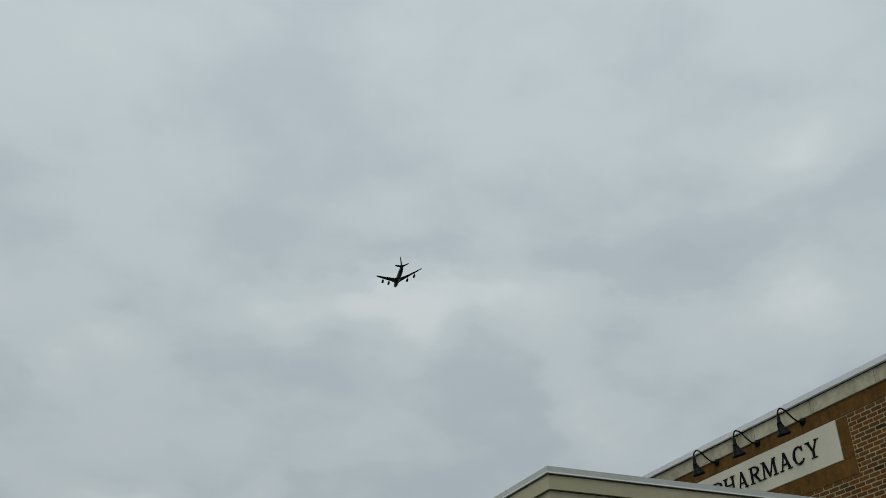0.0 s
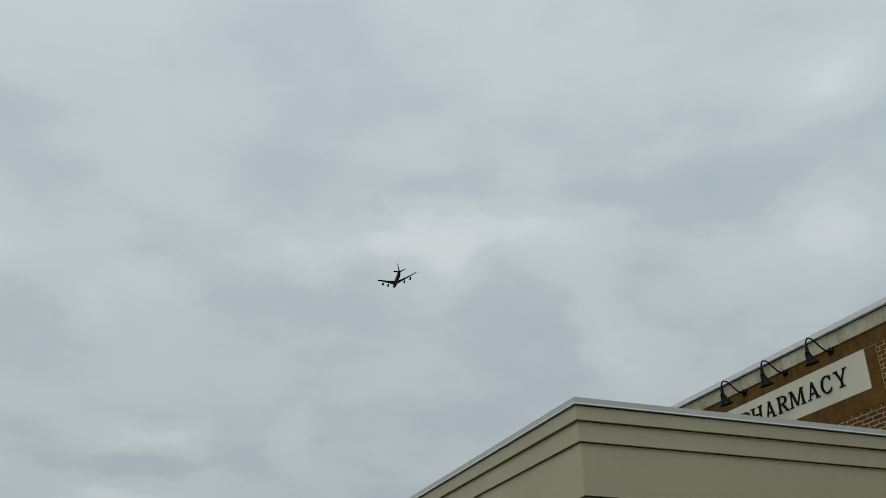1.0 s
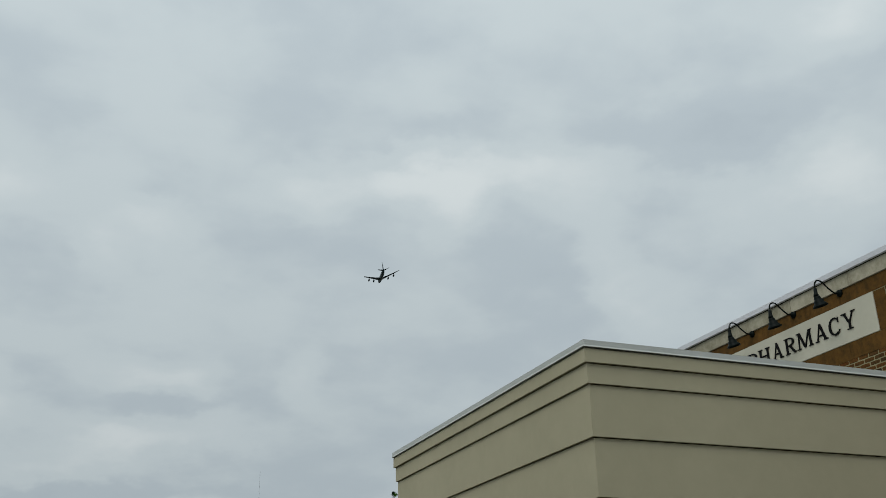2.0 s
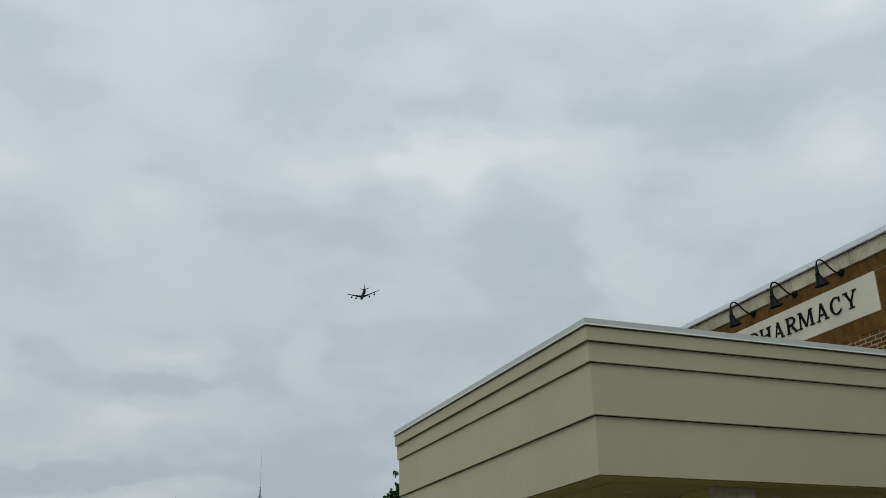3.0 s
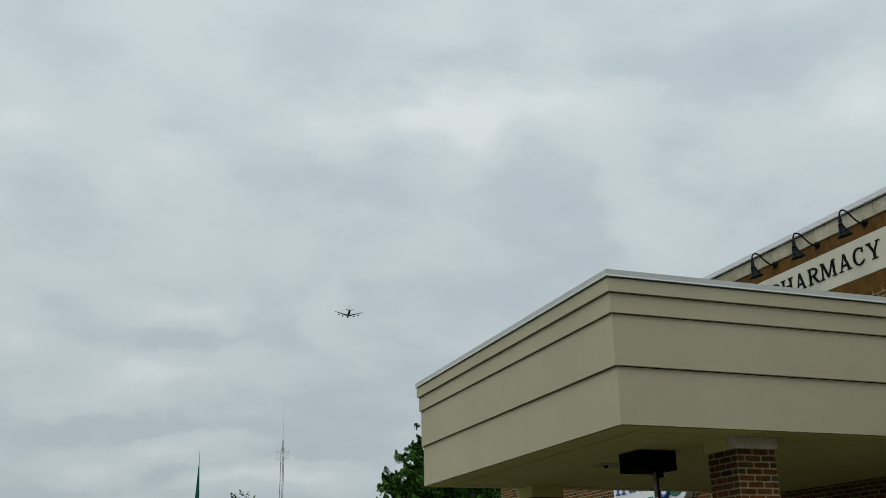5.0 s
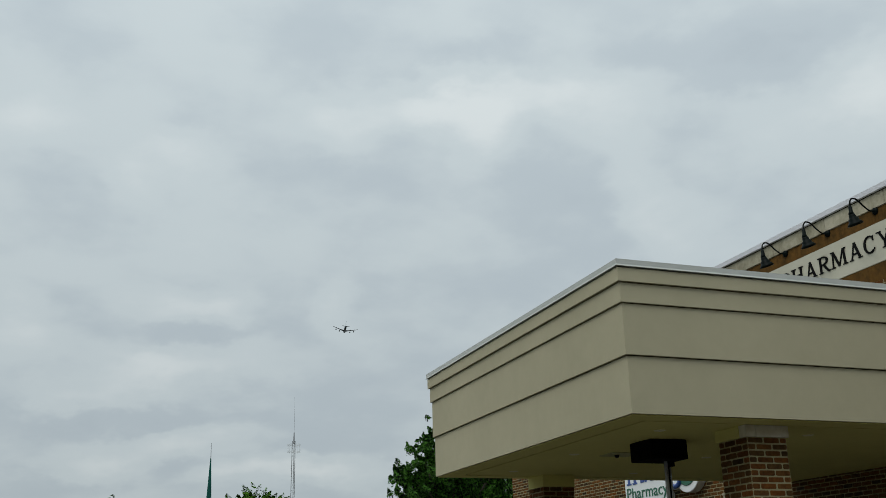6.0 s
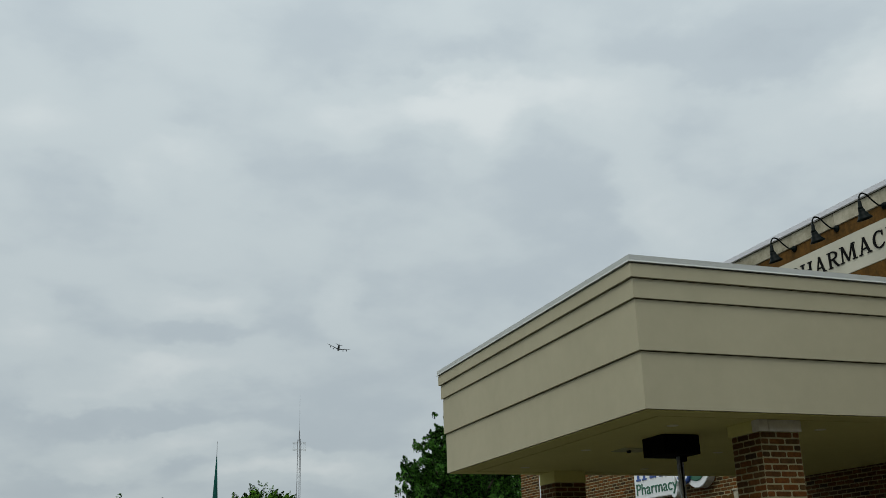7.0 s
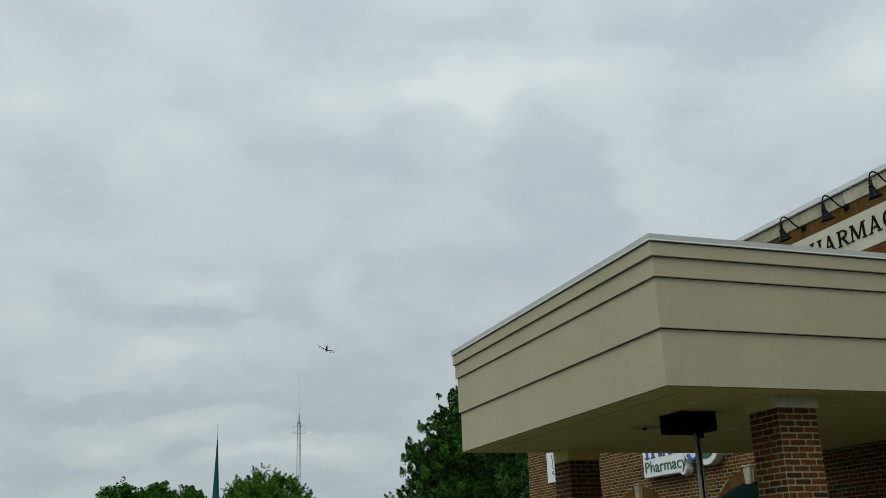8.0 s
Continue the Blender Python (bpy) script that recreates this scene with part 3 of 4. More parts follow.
# ---- writing ----
def text_verts(body, size, thick):
    """A word in the built-in letters as a bmesh, lying in the xy plane."""
    curve = bpy.data.curves.new("lettering", "FONT")
    curve.body, curve.size, curve.extrude, curve.resolution_u = body, size, thick, 6
    curve.align_x, curve.align_y = "CENTER", "BOTTOM_BASELINE"
    ob = bpy.data.objects.new("lettering", curve)
    scene.collection.objects.link(ob)
    mesh = bpy.data.meshes.new_from_object(ob.evaluated_get(bpy.context.evaluated_depsgraph_get()))
    bpy.data.objects.remove(ob)
    bm = bmesh.new()
    bm.from_mesh(mesh)
    bpy.data.meshes.remove(mesh)
    return bm


# reading direction of a west-facing wall: letters run towards -y, their faces look to -x
FACE_WEST = Matrix(((0, 0, -1, 0), (-1, 0, 0, 0), (0, 1, 0, 0), (0, 0, 0, 1)))


def serif_capital(ch, w, h):
    """One bold capital with thick and thin strokes and slab feet, from x = 0 to w and up to h."""
    bm = bmesh.new()
    fat, thin, foot = 0.165 * h, 0.085 * h, 0.055 * h
    layer = [0]

    def plate(corners):
        layer[0] += 1                       # each stroke a hair proud of the one before
        top = 0.012 + 0.0004 * layer[0]
        add_rings(bm, [[(x, y, z) for x, y in corners] for z in (0.0, top)])

    def stroke(x0, y0, x1, y1, wide):
        plate([(x0 - wide / 2, y0), (x0 + wide / 2, y0), (x1 + wide / 2, y1), (x1 - wide / 2, y1)])

    def slab(x, y, half):
        plate([(x - half, y), (x + half, y), (x + half, y + foot), (x - half, y + foot)])

    def bow(cx, cy, rx, ry, a0, a1, wide_side, wide_end):
        n = 12
        for k in range(n):
            q = []
            for a, inner in ((k, 0), (k + 1, 0), (k + 1, 1), (k, 1)):
                f = radians(a0 + (a1 - a0) * a / n)
                wide = wide_end + (wide_side - wide_end) * abs(math.cos(f)) ** 1.3
                q.append((cx + (rx - inner * wide) * math.cos(f), cy + (ry - inner * min(wide, thin * 1.1)) * math.sin(f)))
            plate(q)

    f = fat * 0.5
    if ch in "PR":
        stroke(0.20 * w, 0, 0.20 * w, h, fat)
        slab(0.20 * w, 0, 0.20 * w)
        plate([(0.0, h - foot), (0.45 * w, h - foot), (0.45 * w, h), (0.0, h)])
        low = 0.42 if ch == "P" else 0.47
        bow(0.45 * w, h * (1 + low) / 2, (0.55 if ch == "P" else 0.45) * w, h * (1 - low) / 2, -90, 90, fat, thin)
        plate([(0.2 * w, low * h), (0.46 * w, low * h), (0.46 * w, low * h + foot * 1.3), (0.2 * w, low * h + foot * 1.3)])
        if ch == "R":
            stroke(0.88 * w, 0, 0.48 * w, 0.50 * h, fat)
            slab(0.90 * w, 0, 0.12 * w)
    elif ch == "H":
        for x in (0.19 * w, 0.81 * w):
            stroke(x, 0, x, h, fat)
            slab(x, 0, 0.19 * w)
            slab(x, h - foot, 0.19 * w)
        plate([(0.2 * w, 0.48 * h), (0.8 * w, 0.48 * h), (0.8 * w, 0.48 * h + thin), (0.2 * w, 0.48 * h + thin)])
    elif ch == "A":
        stroke(0.16 * w, 0, 0.46 * w, h * 0.97, thin * 1.1)
        stroke(0.82 * w, 0, 0.47 * w, h * 1.02, fat * 1.05)
        plate([(0.25 * w, 0.29 * h), (0.70 * w, 0.29 * h), (0.67 * w, 0.29 * h + thin), (0.28 * w, 0.29 * h + thin)])
        slab(0.15 * w, 0, 0.15 * w)
        slab(0.83 * w, 0, 0.17 * w)
    elif ch == "M":
        stroke(0.13 * w, 0, 0.18 * w, h, thin * 1.2)
        stroke(0.86 * w, 0, 0.82 * w, h, fat)
        stroke(0.50 * w, 0.03 * h, 0.20 * w, h, fat)
        stroke(0.50 * w, 0.03 * h, 0.80 * w, h, thin * 1.1)
        for x, half in ((0.12, 0.12), (0.86, 0.14)):
            slab(x * w, 0, half * w)
        slab(0.14 * w, h - foot, 0.10 * w)
        slab(0.86 * w, h - foot, 0.10 * w)
    elif ch == "C":
        bow(0.56 * w, 0.5 * h, 0.56 * w, 0.53 * h, 52, 308, fat * 1.1, thin)
        plate([(0.86 * w, 0.68 * h), (0.95 * w, 0.68 * h), (0.95 * w, 0.98 * h), (0.86 * w, 0.90 * h)])
        plate([(0.86 * w, 0.10 * h), (0.97 * w, 0.16 * h), (1.0 * w, 0.24 * h), (0.94 * w, 0.24 * h)])
    elif ch == "Y":
        stroke(0.52 * w, 0, 0.52 * w, 0.46 * h, fat)
        stroke(0.50 * w, 0.40 * h, 0.18 * w, h, fat)
        stroke(0.54 * w, 0.40 * h, 0.84 * w, h, thin * 1.2)
        slab(0.52 * w, 0, 0.21 * w)
        slab(0.17 * w, h - foot, 0.17 * w)
        slab(0.85 * w, h - foot, 0.15 * w)
    return bm


def letter_panel():
    """The cream panel let into the brick, with black serif capitals."""
    (y0, z0), (y1, z1) = SIGN_LO, SIGN_HI
    mid = (y0 + y1) / 2
    ob = thing("pharmacy_sign", (W, mid, z0), "cream sign panel with black serif capitals in a brick wall", "sign")
    part("panel", box((-0.012, y0 - mid + 0.004, 0.004), (0.03, y1 - mid - 0.004, z1 - z0 - 0.004), 0.003), SIGN_CREAM, ob)
    for ch, north, south in (("P", 13.74, 13.505), ("H", 13.465, 13.165), ("A", 13.115, 12.845), ("R", 12.79, 12.525), ("M", 12.50, 12.115), ("A", 12.07, 11.785), ("C", 11.74, 11.505), ("Y", 11.445, 11.15)):
        bm = serif_capital(ch, north - south, 0.272)
        bm.transform(Matrix.Translation((-0.014, north - mid, 6.299 - z0)) @ FACE_WEST)
        part("letter", bm, LETTER, ob)
    return ob


letter_panel()


def store_sign():
    """The box sign: a white shape with blue forms above, a green word below and a round green emblem."""
    ob = thing("store_sign", (W, 18.52, 3.08), "white box sign with blue forms, green lettering and a green emblem", "sign")
    part("sign_box", box((-0.2, -0.72, 0.05), (-0.004, 0.86, 0.95), 0.02), WHITE, ob)

    def disc(name, r, y, z, x0, x1, mat, label=""):
        bm = lathe([(r - 0.012, x0), (r, x0 + 0.01), (r, x1 - 0.01), (r - 0.012, x1)], 36)
        bm.transform(Matrix.Translation((0, y, z)) @ pose(0, 0, 0, 0, -90, 0))
        return part(name, bm, mat, ob, label)

    disc("letter_backing", 0.12, -0.65, 0.11, 0.004, 0.196, WHITE)
    disc("letter_backing", 0.36, -1.05, 0.56, 0.004, 0.192, WHITE)
    disc("emblem_backing", 0.46, -1.50, 0.56, 0.004, 0.188, WHITE)
    disc("emblem", 0.37, -1.50, 0.60, 0.186, 0.206, GREEN, "round green emblem")
    bm = text_verts("Pharmacy", 0.335, 0.006)
    xs = [v.co.x for v in bm.verts]
    bm.transform(Matrix.Translation((-0.206, -0.015, 0.15)) @ FACE_WEST @ Matrix.Diagonal((1.59 / (max(xs) - min(xs)), 1.0, 1.0, 1)))
    part("lettering", bm, GREEN, ob, "green lettering")
    # the blue forms over it
    for y, w, lo in ((0.66, 0.08, 0.47), (0.42, 0.08, 0.47), (0.12, 0.15, 0.45), (-0.02, 0.07, 0.45), (-0.26, 0.14, 0.45), (-0.44, 0.07, 0.45)):
        part("blue_bar", box((-0.214, y - w / 2, lo), (-0.199, y + w / 2, 0.9), 0.004), BLUE, ob)
    for y in (0.66, 0.42):
        part("blue_foot", box((-0.214, y - 0.09, 0.44), (-0.199, y + 0.09, 0.475), 0.004), BLUE, ob)
    bm = bmesh.new()
    add_tube(bm, bezier([(-0.207, -0.92, 0.36), (-0.207, -0.99, 0.28), (-0.207, -1.12, 0.25), (-0.207, -1.25, 0.30), (-0.207, -1.31, 0.45), (-0.207, -1.31, 0.88)], 5), 0.045, 8)
    part("blue_hook", bm, BLUE, ob)
    return ob


store_sign()


def wall_plaque():
    ob = thing("wall_plaque", (W, 24.29, 3.47), "small white plaque with a dark mark on the brick wall", "plaque")
    part("board", box((-0.03, -0.26, 0.0), (-0.004, 0.26, 0.78), 0.006), WHITE, ob)
    for pts in (((-0.05, 0.70), (-0.10, 0.52), (-0.06, 0.40), (-0.20, 0.33)), ((-0.16, 0.28), (-0.05, 0.24), (-0.12, 0.20), (-0.24, 0.22))):
        bm = bmesh.new()
        add_tube(bm, bezier([(-0.032, y, z) for y, z in pts], 5), 0.009, 6)
        part("mark", bm, LETTER, ob, "thin dark mark")


wall_plaque()


# ---- gooseneck lamps over the panel ----
def gooseneck(y):
    """A barn lamp: wall rosette, bent arm, socket cup and flared shade."""
    ob = thing("gooseneck_lamp", (W - 0.004, y, 6.915), "black gooseneck barn lamp mounted on the brick wall above the sign", "wall lamp", "gooseneck lamps")
    bm = lathe([(0.062, 0.0), (0.062, 0.012), (0.045, 0.03), (0.02, 0.045)], 20)
    bm.transform(pose(-0.002, 0, 0, 0, -90, 0))
    smooth(part("rosette", bm, BLACK, ob))
    bm = bmesh.new()
    add_tube(bm, bezier([(-0.02, 0, 0.0), (-0.11, 0, -0.005), (-0.22, 0, 0.06), (-0.33, 0, 0.15), (-0.42, 0, 0.16), (-0.472, 0, 0.10), (-0.48, 0, 0.02)], 6), 0.0125, 8)
    smooth(part("arm", bm, BLACK, ob))
    bm = lathe([(0.0005, 0.052), (0.020, 0.05), (0.027, 0.03), (0.031, -0.045), (0.038, -0.055), (0.042, -0.085), (0.03, -0.09)], 20, (-0.48, 0, -0.02))
    smooth(part("socket", bm, BLACK, ob))
    bm = lathe([(0.03, 0.004), (0.044, -0.002), (0.052, -0.028), (0.058, -0.062), (0.076, -0.074), (0.080, -0.108), (0.088, -0.118), (0.116, -0.152), (0.121, -0.172), (0.115, -0.171),
                (0.084, -0.130), (0.068, -0.104), (0.052, -0.066), (0.046, -0.030), (0.040, -0.010), (0.0005, -0.006)], 32)
    bm.transform(pose(-0.476, 0, -0.104, 0, -17, 0))
    smooth(part("shade", bm, BLACK, ob))
    return ob


for y in (11.395, 12.479, 13.56):
    gooseneck(y)


# ---- black box on a steel post under the canopy ----
def post_box():
    ob = thing("post_sign", (6.350, 10.250, 0), "black box on a slim steel post under the canopy", "post sign")
    part("housing", box((-0.270, -0.232, 2.880), (0.210, 0.232, SOFFIT_Z - 0.003), 0.008), BOX_BLACK, ob)
    bm = bmesh.new()
    add_tube(bm, [(0.064, 0.022, 0), (0.064, 0.022, 2.881)], 0.022, 16)
    smooth(part("post", bm, STEEL, ob, "steel post, its shine put into the pale colour"))
    # slim second tube stands in for the post's right-hand bright streak
    bm = bmesh.new()
    add_tube(bm, [(0.111, 0.011, 0), (0.111, 0.011, 2.881)], 0.012, 12)
    smooth(part("bright_stripe", bm, STEEL, ob))
    # black strip stands in for the dark streak between the bright ones
    part("dark_stripe", box((0.087, 0.0, 0.0), (0.098, 0.033, 2.881), 0.003), BLACK, ob)
    bm = lathe([(0.12, 0.0), (0.12, 0.012), (0.03, 0.02)], 16, (0.064, 0.022, 0))
    part("base_plate", bm, STEEL, ob)
    part("bracket", box((0.094, -0.033, 2.82), (0.15, 0.044, 2.882), 0.004), BOX_BLACK, ob)


post_box()


# ---- trees ----
def build_tree(name, at, height, profile, seed, leaf, leaves, size, label, clump=0.075, sprigs=90, shoot=1.0, plump=0.24, bunch=9):
    """A tapered trunk with limbs, and a crown of many small leaves: clumps and upright shoots over an uneven outline.
    profile: (height share, radius in metres) pairs of the crown."""
    rnd = np.random.RandomState(seed)
    ob = thing(name, at, label, "tree")
    zs, rs = [p[0] * height for p in profile], [p[1] for p in profile]
    bm = bmesh.new()
    add_tube(bm, [(0, 0, 0), (0.04, 0.02, height * 0.2), (0.0, 0.05, height * 0.4), (0.05, 0.0, height * 0.88)], [0.03 * height, 0.026 * height, 0.02 * height, 0.004 * height], 10)
    share = np.cumsum(np.array(rs) + 0.3)
    centres = []
    for k in range(sprigs):
        f = rnd.uniform(0, 1)
        z = float(np.interp(f, share / share[-1], zs))
        a = 2 * math.pi * k * 0.381966 + rnd.uniform(-0.3, 0.3)
        lobe = 1 + 0.07 * math.sin(3 * a + seed) + 0.06 * math.sin(7 * a + z)
        r = float(np.interp(z, zs, rs)) * rnd.uniform(0.72, 0.92) * lobe
        centres.append((r * math.cos(a), r * math.sin(a), z))
        if k % 4 == 0:
            start = Vector((0, 0, max(height * 0.15, z * 0.7)))
            end = Vector(centres[-1]) * 0.9
            end.z = z
            add_tube(bm, [start, start.lerp(end, 0.55) + Vector((0, 0, -0.03 * height)), end], [0.010 * height, 0.006 * height, 0.002 * height], 6)
    smooth(part("trunk", bm, BARK, ob))
    centres = np.array(centres)
    # the shaded heart of the crown
    fill = int(leaves * 0.25)
    z = np.interp(rnd.uniform(size=fill), share / share[-1], zs) * 0.93
    r = np.interp(z, zs, rs) * np.sqrt(rnd.uniform(0.03, 0.36, fill))
    a = rnd.uniform(0, 2 * math.pi, fill)
    c0 = np.stack([r * np.cos(a), r * np.sin(a), z], axis=1)
    out0 = np.stack([np.cos(a), np.sin(a), 0 * a], axis=1)
    # shoots: leaves set round stems that stand up and out from the limbs' ends
    rest = leaves - fill
    stems = len(centres) * bunch
    owner = rnd.randint(0, len(centres), stems)
    out = centres[owner] * np.array([1, 1, 0])
    out /= np.linalg.norm(out, axis=1)[:, None] + 1e-6
    lean = out * 0.40 + rnd.normal(scale=0.25, size=(stems, 3)) + np.array([0, 0, 0.85])
    foot = centres[owner] + rnd.normal(scale=0.45, size=(stems, 3)) * clump * height
    long = clump * height * shoot * rnd.uniform(0.6, 1.3, size=(stems, 1))
    which = rnd.randint(0, stems, rest)
    share_up = rnd.uniform(0, 1, size=(rest, 1))
    off = rnd.normal(size=(rest, 3)) * np.array([1, 1, 0.5])
    off /= np.linalg.norm(off, axis=1)[:, None]
    girth = plump * clump * height * (1.05 - share_up) * rnd.uniform(0.3, 1.0, size=(rest, 1)) ** 0.5
    c1 = foot[which] + lean[which] * long[which] * share_up + off * girth
    bulge = c1 - centres[owner][which] + np.array([0, 0, 0.1 * clump * height])
    bulge /= np.linalg.norm(bulge, axis=1)[:, None] + 1e-6
    out1 = off * 0.35 + bulge + np.array([0, 0, 0.15])
    c = np.concatenate([c0, c1])
    n = len(c)
    nor = np.concatenate([out0, out1]) + rnd.normal(scale=0.35, size=(n, 3))
    nor /= np.linalg.norm(nor, axis=1)[:, None]
    t = np.cross(nor, rnd.normal(size=(n, 3)))
    t /= np.linalg.norm(t, axis=1)[:, None]
    b = np.cross(nor, t)
    s = size * rnd.uniform(0.6, 1.3, size=(n, 1))
    v = np.stack([c - t * s, c + b * s * 0.5 + nor * s * 0.12, c + t * s, c - b * s * 0.5 + nor * s * 0.12], axis=1).reshape(-1, 3)
    data_part("crown", v.tolist(), np.arange(4 * n).reshape(-1, 4).tolist(), leaf, ob)
    return ob


CONE = [(0.10, 2.9), (0.30, 3.5), (0.46, 2.8), (0.58, 2.4), (0.65, 2.2), (0.74, 1.75), (0.79, 1.1), (0.83, 0.5), (0.87, 0.22), (0.90, 0.08)]
BROAD = [(0.20, 3.0), (0.35, 5.0), (0.60, 5.4), (0.78, 4.9), (0.90, 3.4), (0.96, 1.0)]
DOME = [(0.20, 2.2), (0.35, 4.2), (0.60, 4.5), (0.78, 3.8), (0.90, 2.4), (0.98, 0.6)]
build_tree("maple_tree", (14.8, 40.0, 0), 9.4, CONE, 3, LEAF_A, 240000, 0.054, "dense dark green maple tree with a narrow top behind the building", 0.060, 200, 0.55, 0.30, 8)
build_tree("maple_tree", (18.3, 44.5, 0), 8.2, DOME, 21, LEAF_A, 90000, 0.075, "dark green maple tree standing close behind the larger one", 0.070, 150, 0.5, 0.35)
build_tree("street_tree", (13.4, 80.0, 0), 8.75, DOME, 8, LEAF_B, 130000, 0.09, "round light green street tree in full leaf", 0.068, 330, 0.65, 0.38)
build_tree("street_tree", (4.8, 80.0, 0), 8.4, BROAD, 15, LEAF_C, 110000, 0.10, "broad green street tree in full leaf", 0.072, 300, 0.4, 0.5)


# ---- distant church spire and radio mast ----
def church_spire():
    ob = thing("church_spire", (22.13, 180.0, 0), "slender verdigris copper church spire above the trees", "church")
    part("tower", box((-1.6, -1.6, 0), (1.6, 1.6, 9.0), 0.05), STONE, ob)
    bm = bmesh.new()
    add_rings(bm, [[(r * math.cos(math.pi * (k + 0.5) / 4), r * math.sin(math.pi * (k + 0.5) / 4), z) for k in range(8)] for z, r in ((9.0, 0.95), (14.2, 0.60), (19.0, 0.34), (23.6, 0.10), (23.9, 0.09))])
    part("spire", bm, COPPER, ob)
    bm = bmesh.new()
    add_tube(bm, [(0, 0, 23.8), (0, 0, 26.6)], [0.055, 0.03], 8)
    part("finial", bm, MAST, ob)


church_spire()


def radio_mast():
    ob = thing("radio_mast", (61.1, 300.0, 0), "grey lattice radio mast with a ring of antennas", "radio mast")
    bm = bmesh.new()
    w0, w1, top = 0.75, 0.5, 44.5

    def leg(k, z):
        w = w0 + (w1 - w0) * z / top
        a = 2 * math.pi * k / 3 + 0.5
        return (w * math.cos(a), w * math.sin(a), z)

    for k in range(3):
        add_tube(bm, [leg(k, 0), leg(k, top)], 0.085, 6)
    part("legs", bm, MAST, ob)
    bm = bmesh.new()
    for i in range(22):
        z = i * top / 22
        for k in range(3):
            add_tube(bm, [leg(k, z), leg((k + 1) % 3, z + top / 22)], 0.02, 4)
    part("lattice", bm, PALE_STEEL, ob)
    bm = bmesh.new()
    add_tube(bm, [(0, 0, 43.5), (0, 0, 46.7), (0, 0, 47.2), (0, 0, 57.6)], [0.24, 0.14, 0.035, 0.02], 8)
    part("whip", bm, MAST, ob)
    for z in (41.2, 43.3):
        bm = bmesh.new()
        add_tube(bm, [(1.9 * math.cos(a), 1.9 * math.sin(a), z) for a in [2 * math.pi * k / 24 for k in range(25)]], 0.045, 5)
        part("platform_ring", bm, PALE_STEEL, ob)
    for k in range(9):
        a = 2 * math.pi * k / 9
        part("antenna", box((1.9 * math.cos(a) - 0.022, 1.9 * math.sin(a) - 0.022, 40.9), (1.9 * math.cos(a) + 0.022, 1.9 * math.sin(a) + 0.022, 43.6), 0.01), PALE_STEEL, ob)


radio_mast()


# ---- the four-engined jet ----
def airfoil_wing(bm, stations, n=9):
    """A wing skinned through stations (x, leading y, z, chord, thickness)."""
    rings = []
    for x, ly, z, ch, th in stations:
        up, dn = [], []
        for k in range(n):
            s = k / (n - 1)
            y = 2.6 * th * (math.sqrt(max(s, 0)) * 0.6 - s * 0.25 - 0.35 * s * s)
            up.append((x, ly - s * ch, z + y))
            dn.append((x, ly - s * ch, z - 0.6 * y))
        rings.append(up + dn[-2:0:-1])
    return add_rings(bm, rings)


def body_of_turns(bm, rows, sides=24):
    """A fuselage or nacelle along y through (y, radius, z, squash)."""
    return add_rings(bm, [[(r * math.cos(2 * math.pi * k / sides), y, z + r * q * math.sin(2 * math.pi * k / sides)) for k in range(sides)] for y, r, z, q in rows])


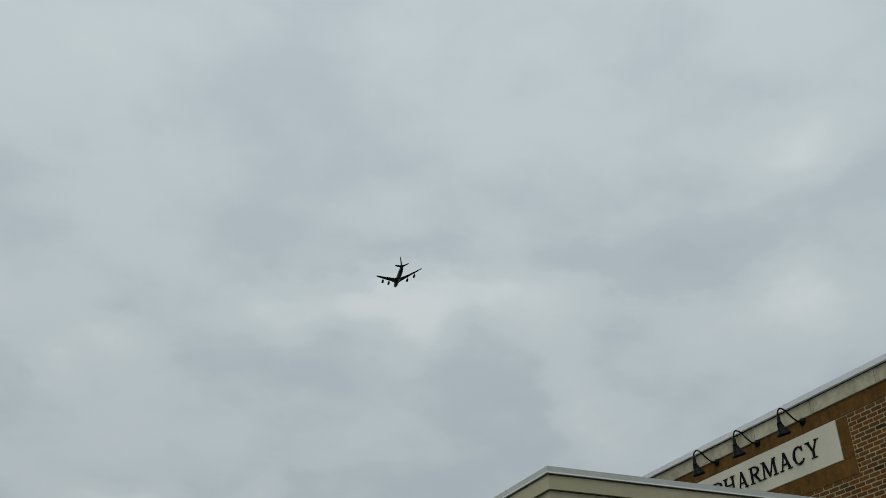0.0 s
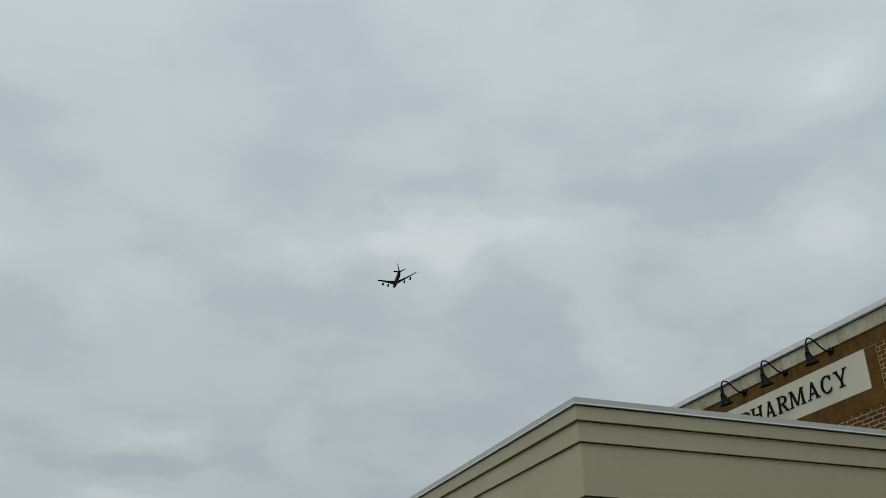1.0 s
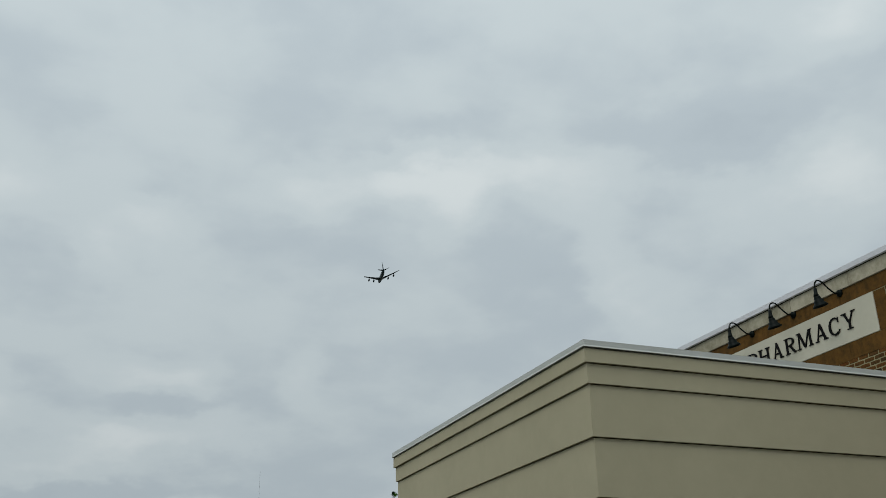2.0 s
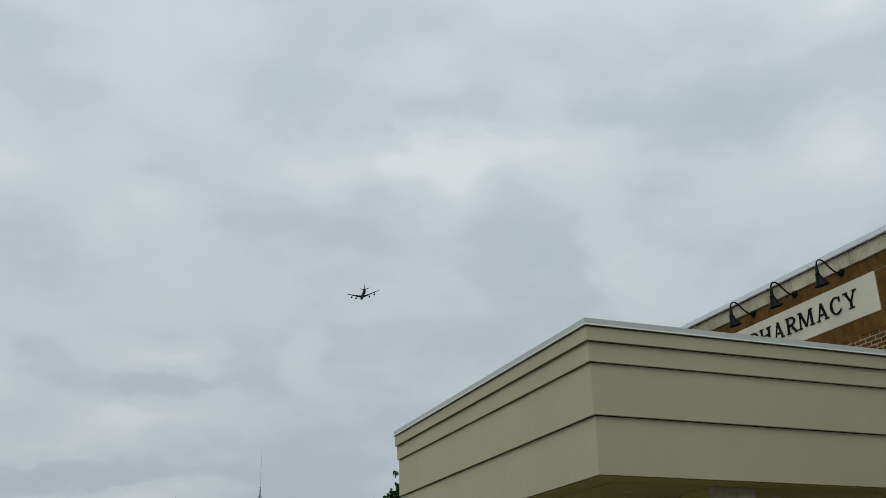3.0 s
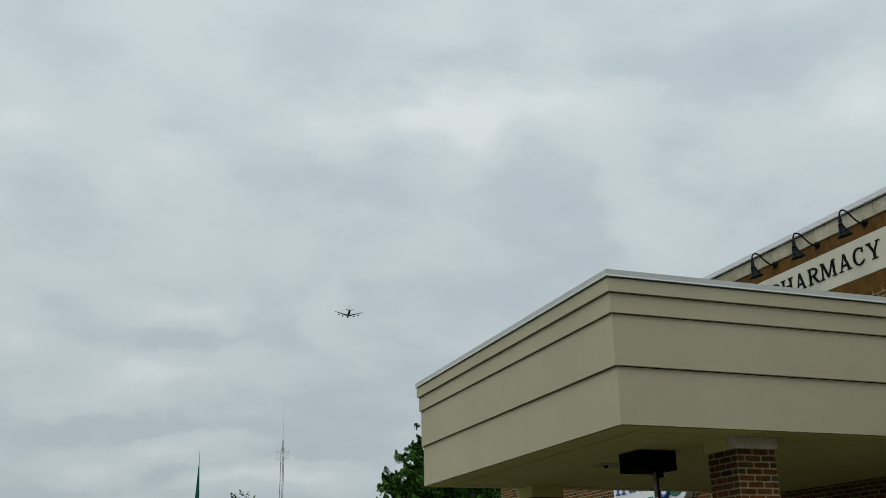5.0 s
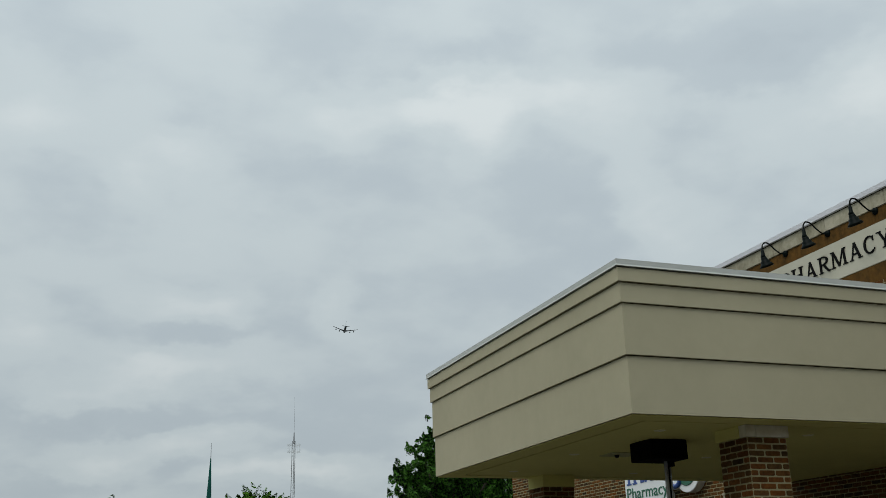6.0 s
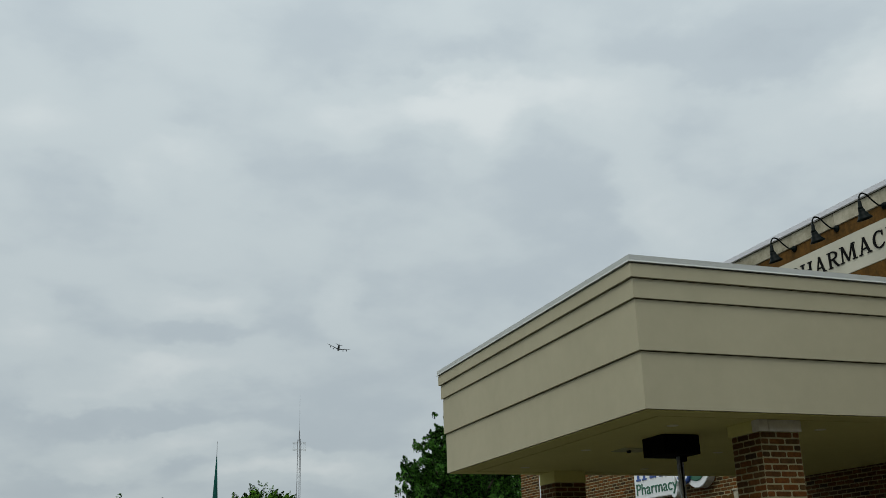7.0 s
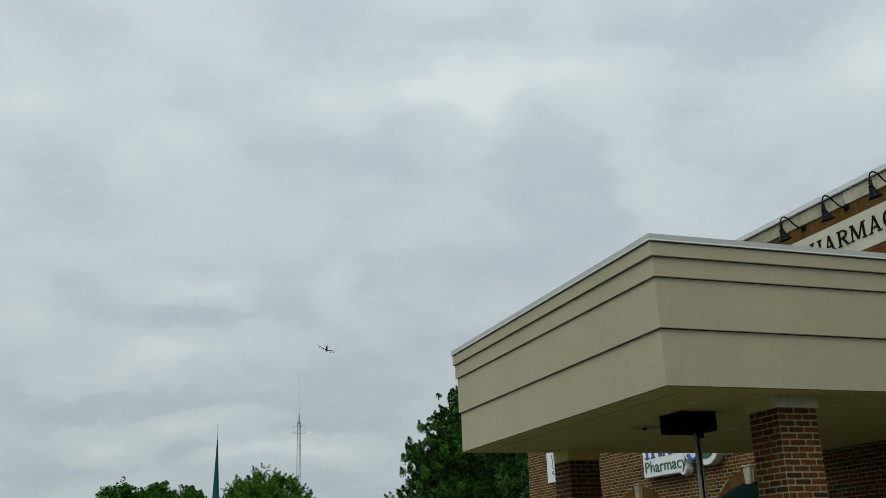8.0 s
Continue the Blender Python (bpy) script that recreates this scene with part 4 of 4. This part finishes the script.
def build_jet():
    jet = thing("jet_aircraft", (276.2, 700.2, 404.7), "dark grey four-engined swept-wing jet aircraft in flight", "aircraft")
    bm = body_of_turns(bmesh.new(), [(19.5, 0.05, -0.5, 1), (19.1, 0.45, -0.45, 1), (18.0, 1.0, -0.3, 1), (16.0, 1.55, -0.1, 1.05), (13.0, 1.83, 0, 1.1), (8.0, 1.88, 0, 1.12), (-8.0, 1.88, 0, 1.12),
                                     (-12.0, 1.75, 0.1, 1.1), (-16.0, 1.3, 0.45, 1.1), (-19.0, 0.75, 0.8, 1.1), (-20.6, 0.25, 1.0, 1)])
    smooth(part("fuselage", bm, JET_GLOSS, jet, "glossy dark grey fuselage"))
    for s in (1, -1):
        bm = airfoil_wing(bmesh.new(), [(s * 1.2, 9.6, -1.1, 10.2, 0.55), (s * 6.5, 5.0, -0.35, 6.6, 0.42), (s * 13.0, 0.4, 0.55, 4.4, 0.28), (s * 19.6, -4.2, 1.55, 2.7, 0.14), (s * 19.95, -4.9, 1.6, 1.7, 0.06)])
        smooth(part("wing", bm, JET, jet))
        for x, y, z in ((8.3, 5.9, -1.65), (14.0, 1.8, -0.85)):
            bm = body_of_turns(bmesh.new(), [(1.9, 0.62, 0, 1), (2.1, 0.78, 0, 1), (1.2, 0.95, 0, 1), (-0.5, 0.95, 0, 1), (-1.6, 0.72, 0, 1), (-2.9, 0.45, 0, 1), (-3.3, 0.15, 0, 1)], 16)
            bm.transform(Matrix.Translation((s * x, y, z)))
            engine = smooth(part("engine", bm, JET, jet, "dark engine nacelle"))
            bm = airfoil_wing(bmesh.new(), [(0, y + 0.9, z + 0.6, 4.2, 0.18), (0, y - 0.8, z + 1.45, 4.6, 0.18)])
            for v in bm.verts:
                v.co = Vector((s * x + (v.co.z - (z + 0.6 if v.co.z < z + 1.02 else z + 1.45)) * 0.6, v.co.y, z + 0.6 if v.co.z < z + 1.02 else z + 1.5))
            part("pylon", bm, JET, engine)
        bm = airfoil_wing(bmesh.new(), [(s * 0.5, -15.6, 0.9, 4.6, 0.22), (s * 6.1, -19.5, 1.7, 2.0, 0.08)])
        smooth(part("tailplane", bm, JET, jet))
    bm = airfoil_wing(bmesh.new(), [(1.2, -12.4, 0, 7.6, 0.22), (3.2, -15.4, 0, 5.4, 0.2), (8.9, -19.2, 0, 2.5, 0.09)])
    for v in bm.verts:
        v.co = Vector((v.co.z, v.co.y, v.co.x))
    bmesh.ops.recalc_face_normals(bm, faces=bm.faces[:])
    smooth(part("fin", bm, JET, jet, "dark tail fin"))
    bm = bmesh.new()
    add_tube(bm, [(0, -14.5, -1.0), (0, -19.0, -0.55), (0, -21.8, -0.3)], [0.22, 0.2, 0.12], 8)
    part("boom", bm, JET, jet, "refuelling boom")
    return jet


jet = build_jet()
FLIGHT = [  # seconds, place, heading, nose-up, right wing down
    (0, 276.2, 700.2, 404.7, 12.26, 1.76, -15.06), (0.2, 281.3, 728.7, 405, 12.05, 1.73, -15.41), (0.5, 289.3, 770.2, 406.6, 11.75, 1.68, -15.73),
    (0.7, 294.1, 798.8, 406.2, 11.57, 1.65, -15.81), (1, 300.5, 840.8, 407.1, 11.32, 1.61, -15.74), (1.2, 305.6, 869.4, 405.3, 11.16, 1.58, -15.56),
    (1.5, 312.7, 911.4, 404.2, 10.95, 1.53, -15.13), (1.7, 316.8, 939.5, 403.1, 10.83, 1.5, -14.73), (2.8, 339.2, 1087.7, 405.1, 10.34, 1.34, -11.13),
    (3, 342.4, 1114.4, 405.7, 10.29, 1.31, -10.25), (3.5, 350.3, 1181.4, 405.4, 10.21, 1.23, -7.82), (4, 357.8, 1248.3, 403.1, 10.2, 1.16, -5.08),
    (4.5, 364.9, 1314.2, 401.4, 10.26, 1.08, -2.11), (4.7, 367.8, 1340.9, 399.4, 10.31, 1.05, -0.86), (5.8, 382.8, 1483.3, 393.7, 10.77, 0.89, 6.29),
    (6, 384.9, 1508.6, 394.2, 10.89, 0.86, 7.62), (6.5, 391, 1572.4, 390.7, 11.24, 0.78, 10.92), (7, 398.1, 1634.1, 390.4, 11.66, 0.71, 14.15),
    (7.5, 402.7, 1696.6, 388.4, 12.16, 0.63, 17.24), (8, 409.4, 1758.1, 385.4, 12.72, 0.56, 20.13),]

# ---- brickwork ----
build_column(6.571, 8.916, 0.499, 0.514, 2.979, 11, True, True)
build_column(6.498, 13.77, 0.51, 0.514, 2.935, 31, False, False)


def wall_bricks():
    face = pose(0, 0, 0, 0, 0, -90)          # u runs towards -y from the wall's south end
    keep = lambda u, z: not in_arch(WALL_S - u, z, ARCH_R + RING)
    top = SOLDIER_LO
    rows = int(top / COURSE)
    hole = (WALL_S - SIGN_HI[0] - BORDER, WALL_S - SIGN_LO[0] + BORDER, SIGN_LO[1] - 0.262)
    bricks = running_bond(-(WALL_N - WALL_S), 0, top - rows * COURSE, top, keep, 0, hole)
    lay_bricks(bricks, 0.03, face, west, lambda u, z: 9.2 < WALL_S - u < 11.8 and z > 5.3, 77)


wall_bricks()


def motions():
    walk(jet, [(t, pose(x, y, z, up, bank, -head)) for t, x, y, z, head, up, bank in FLIGHT])


motions()
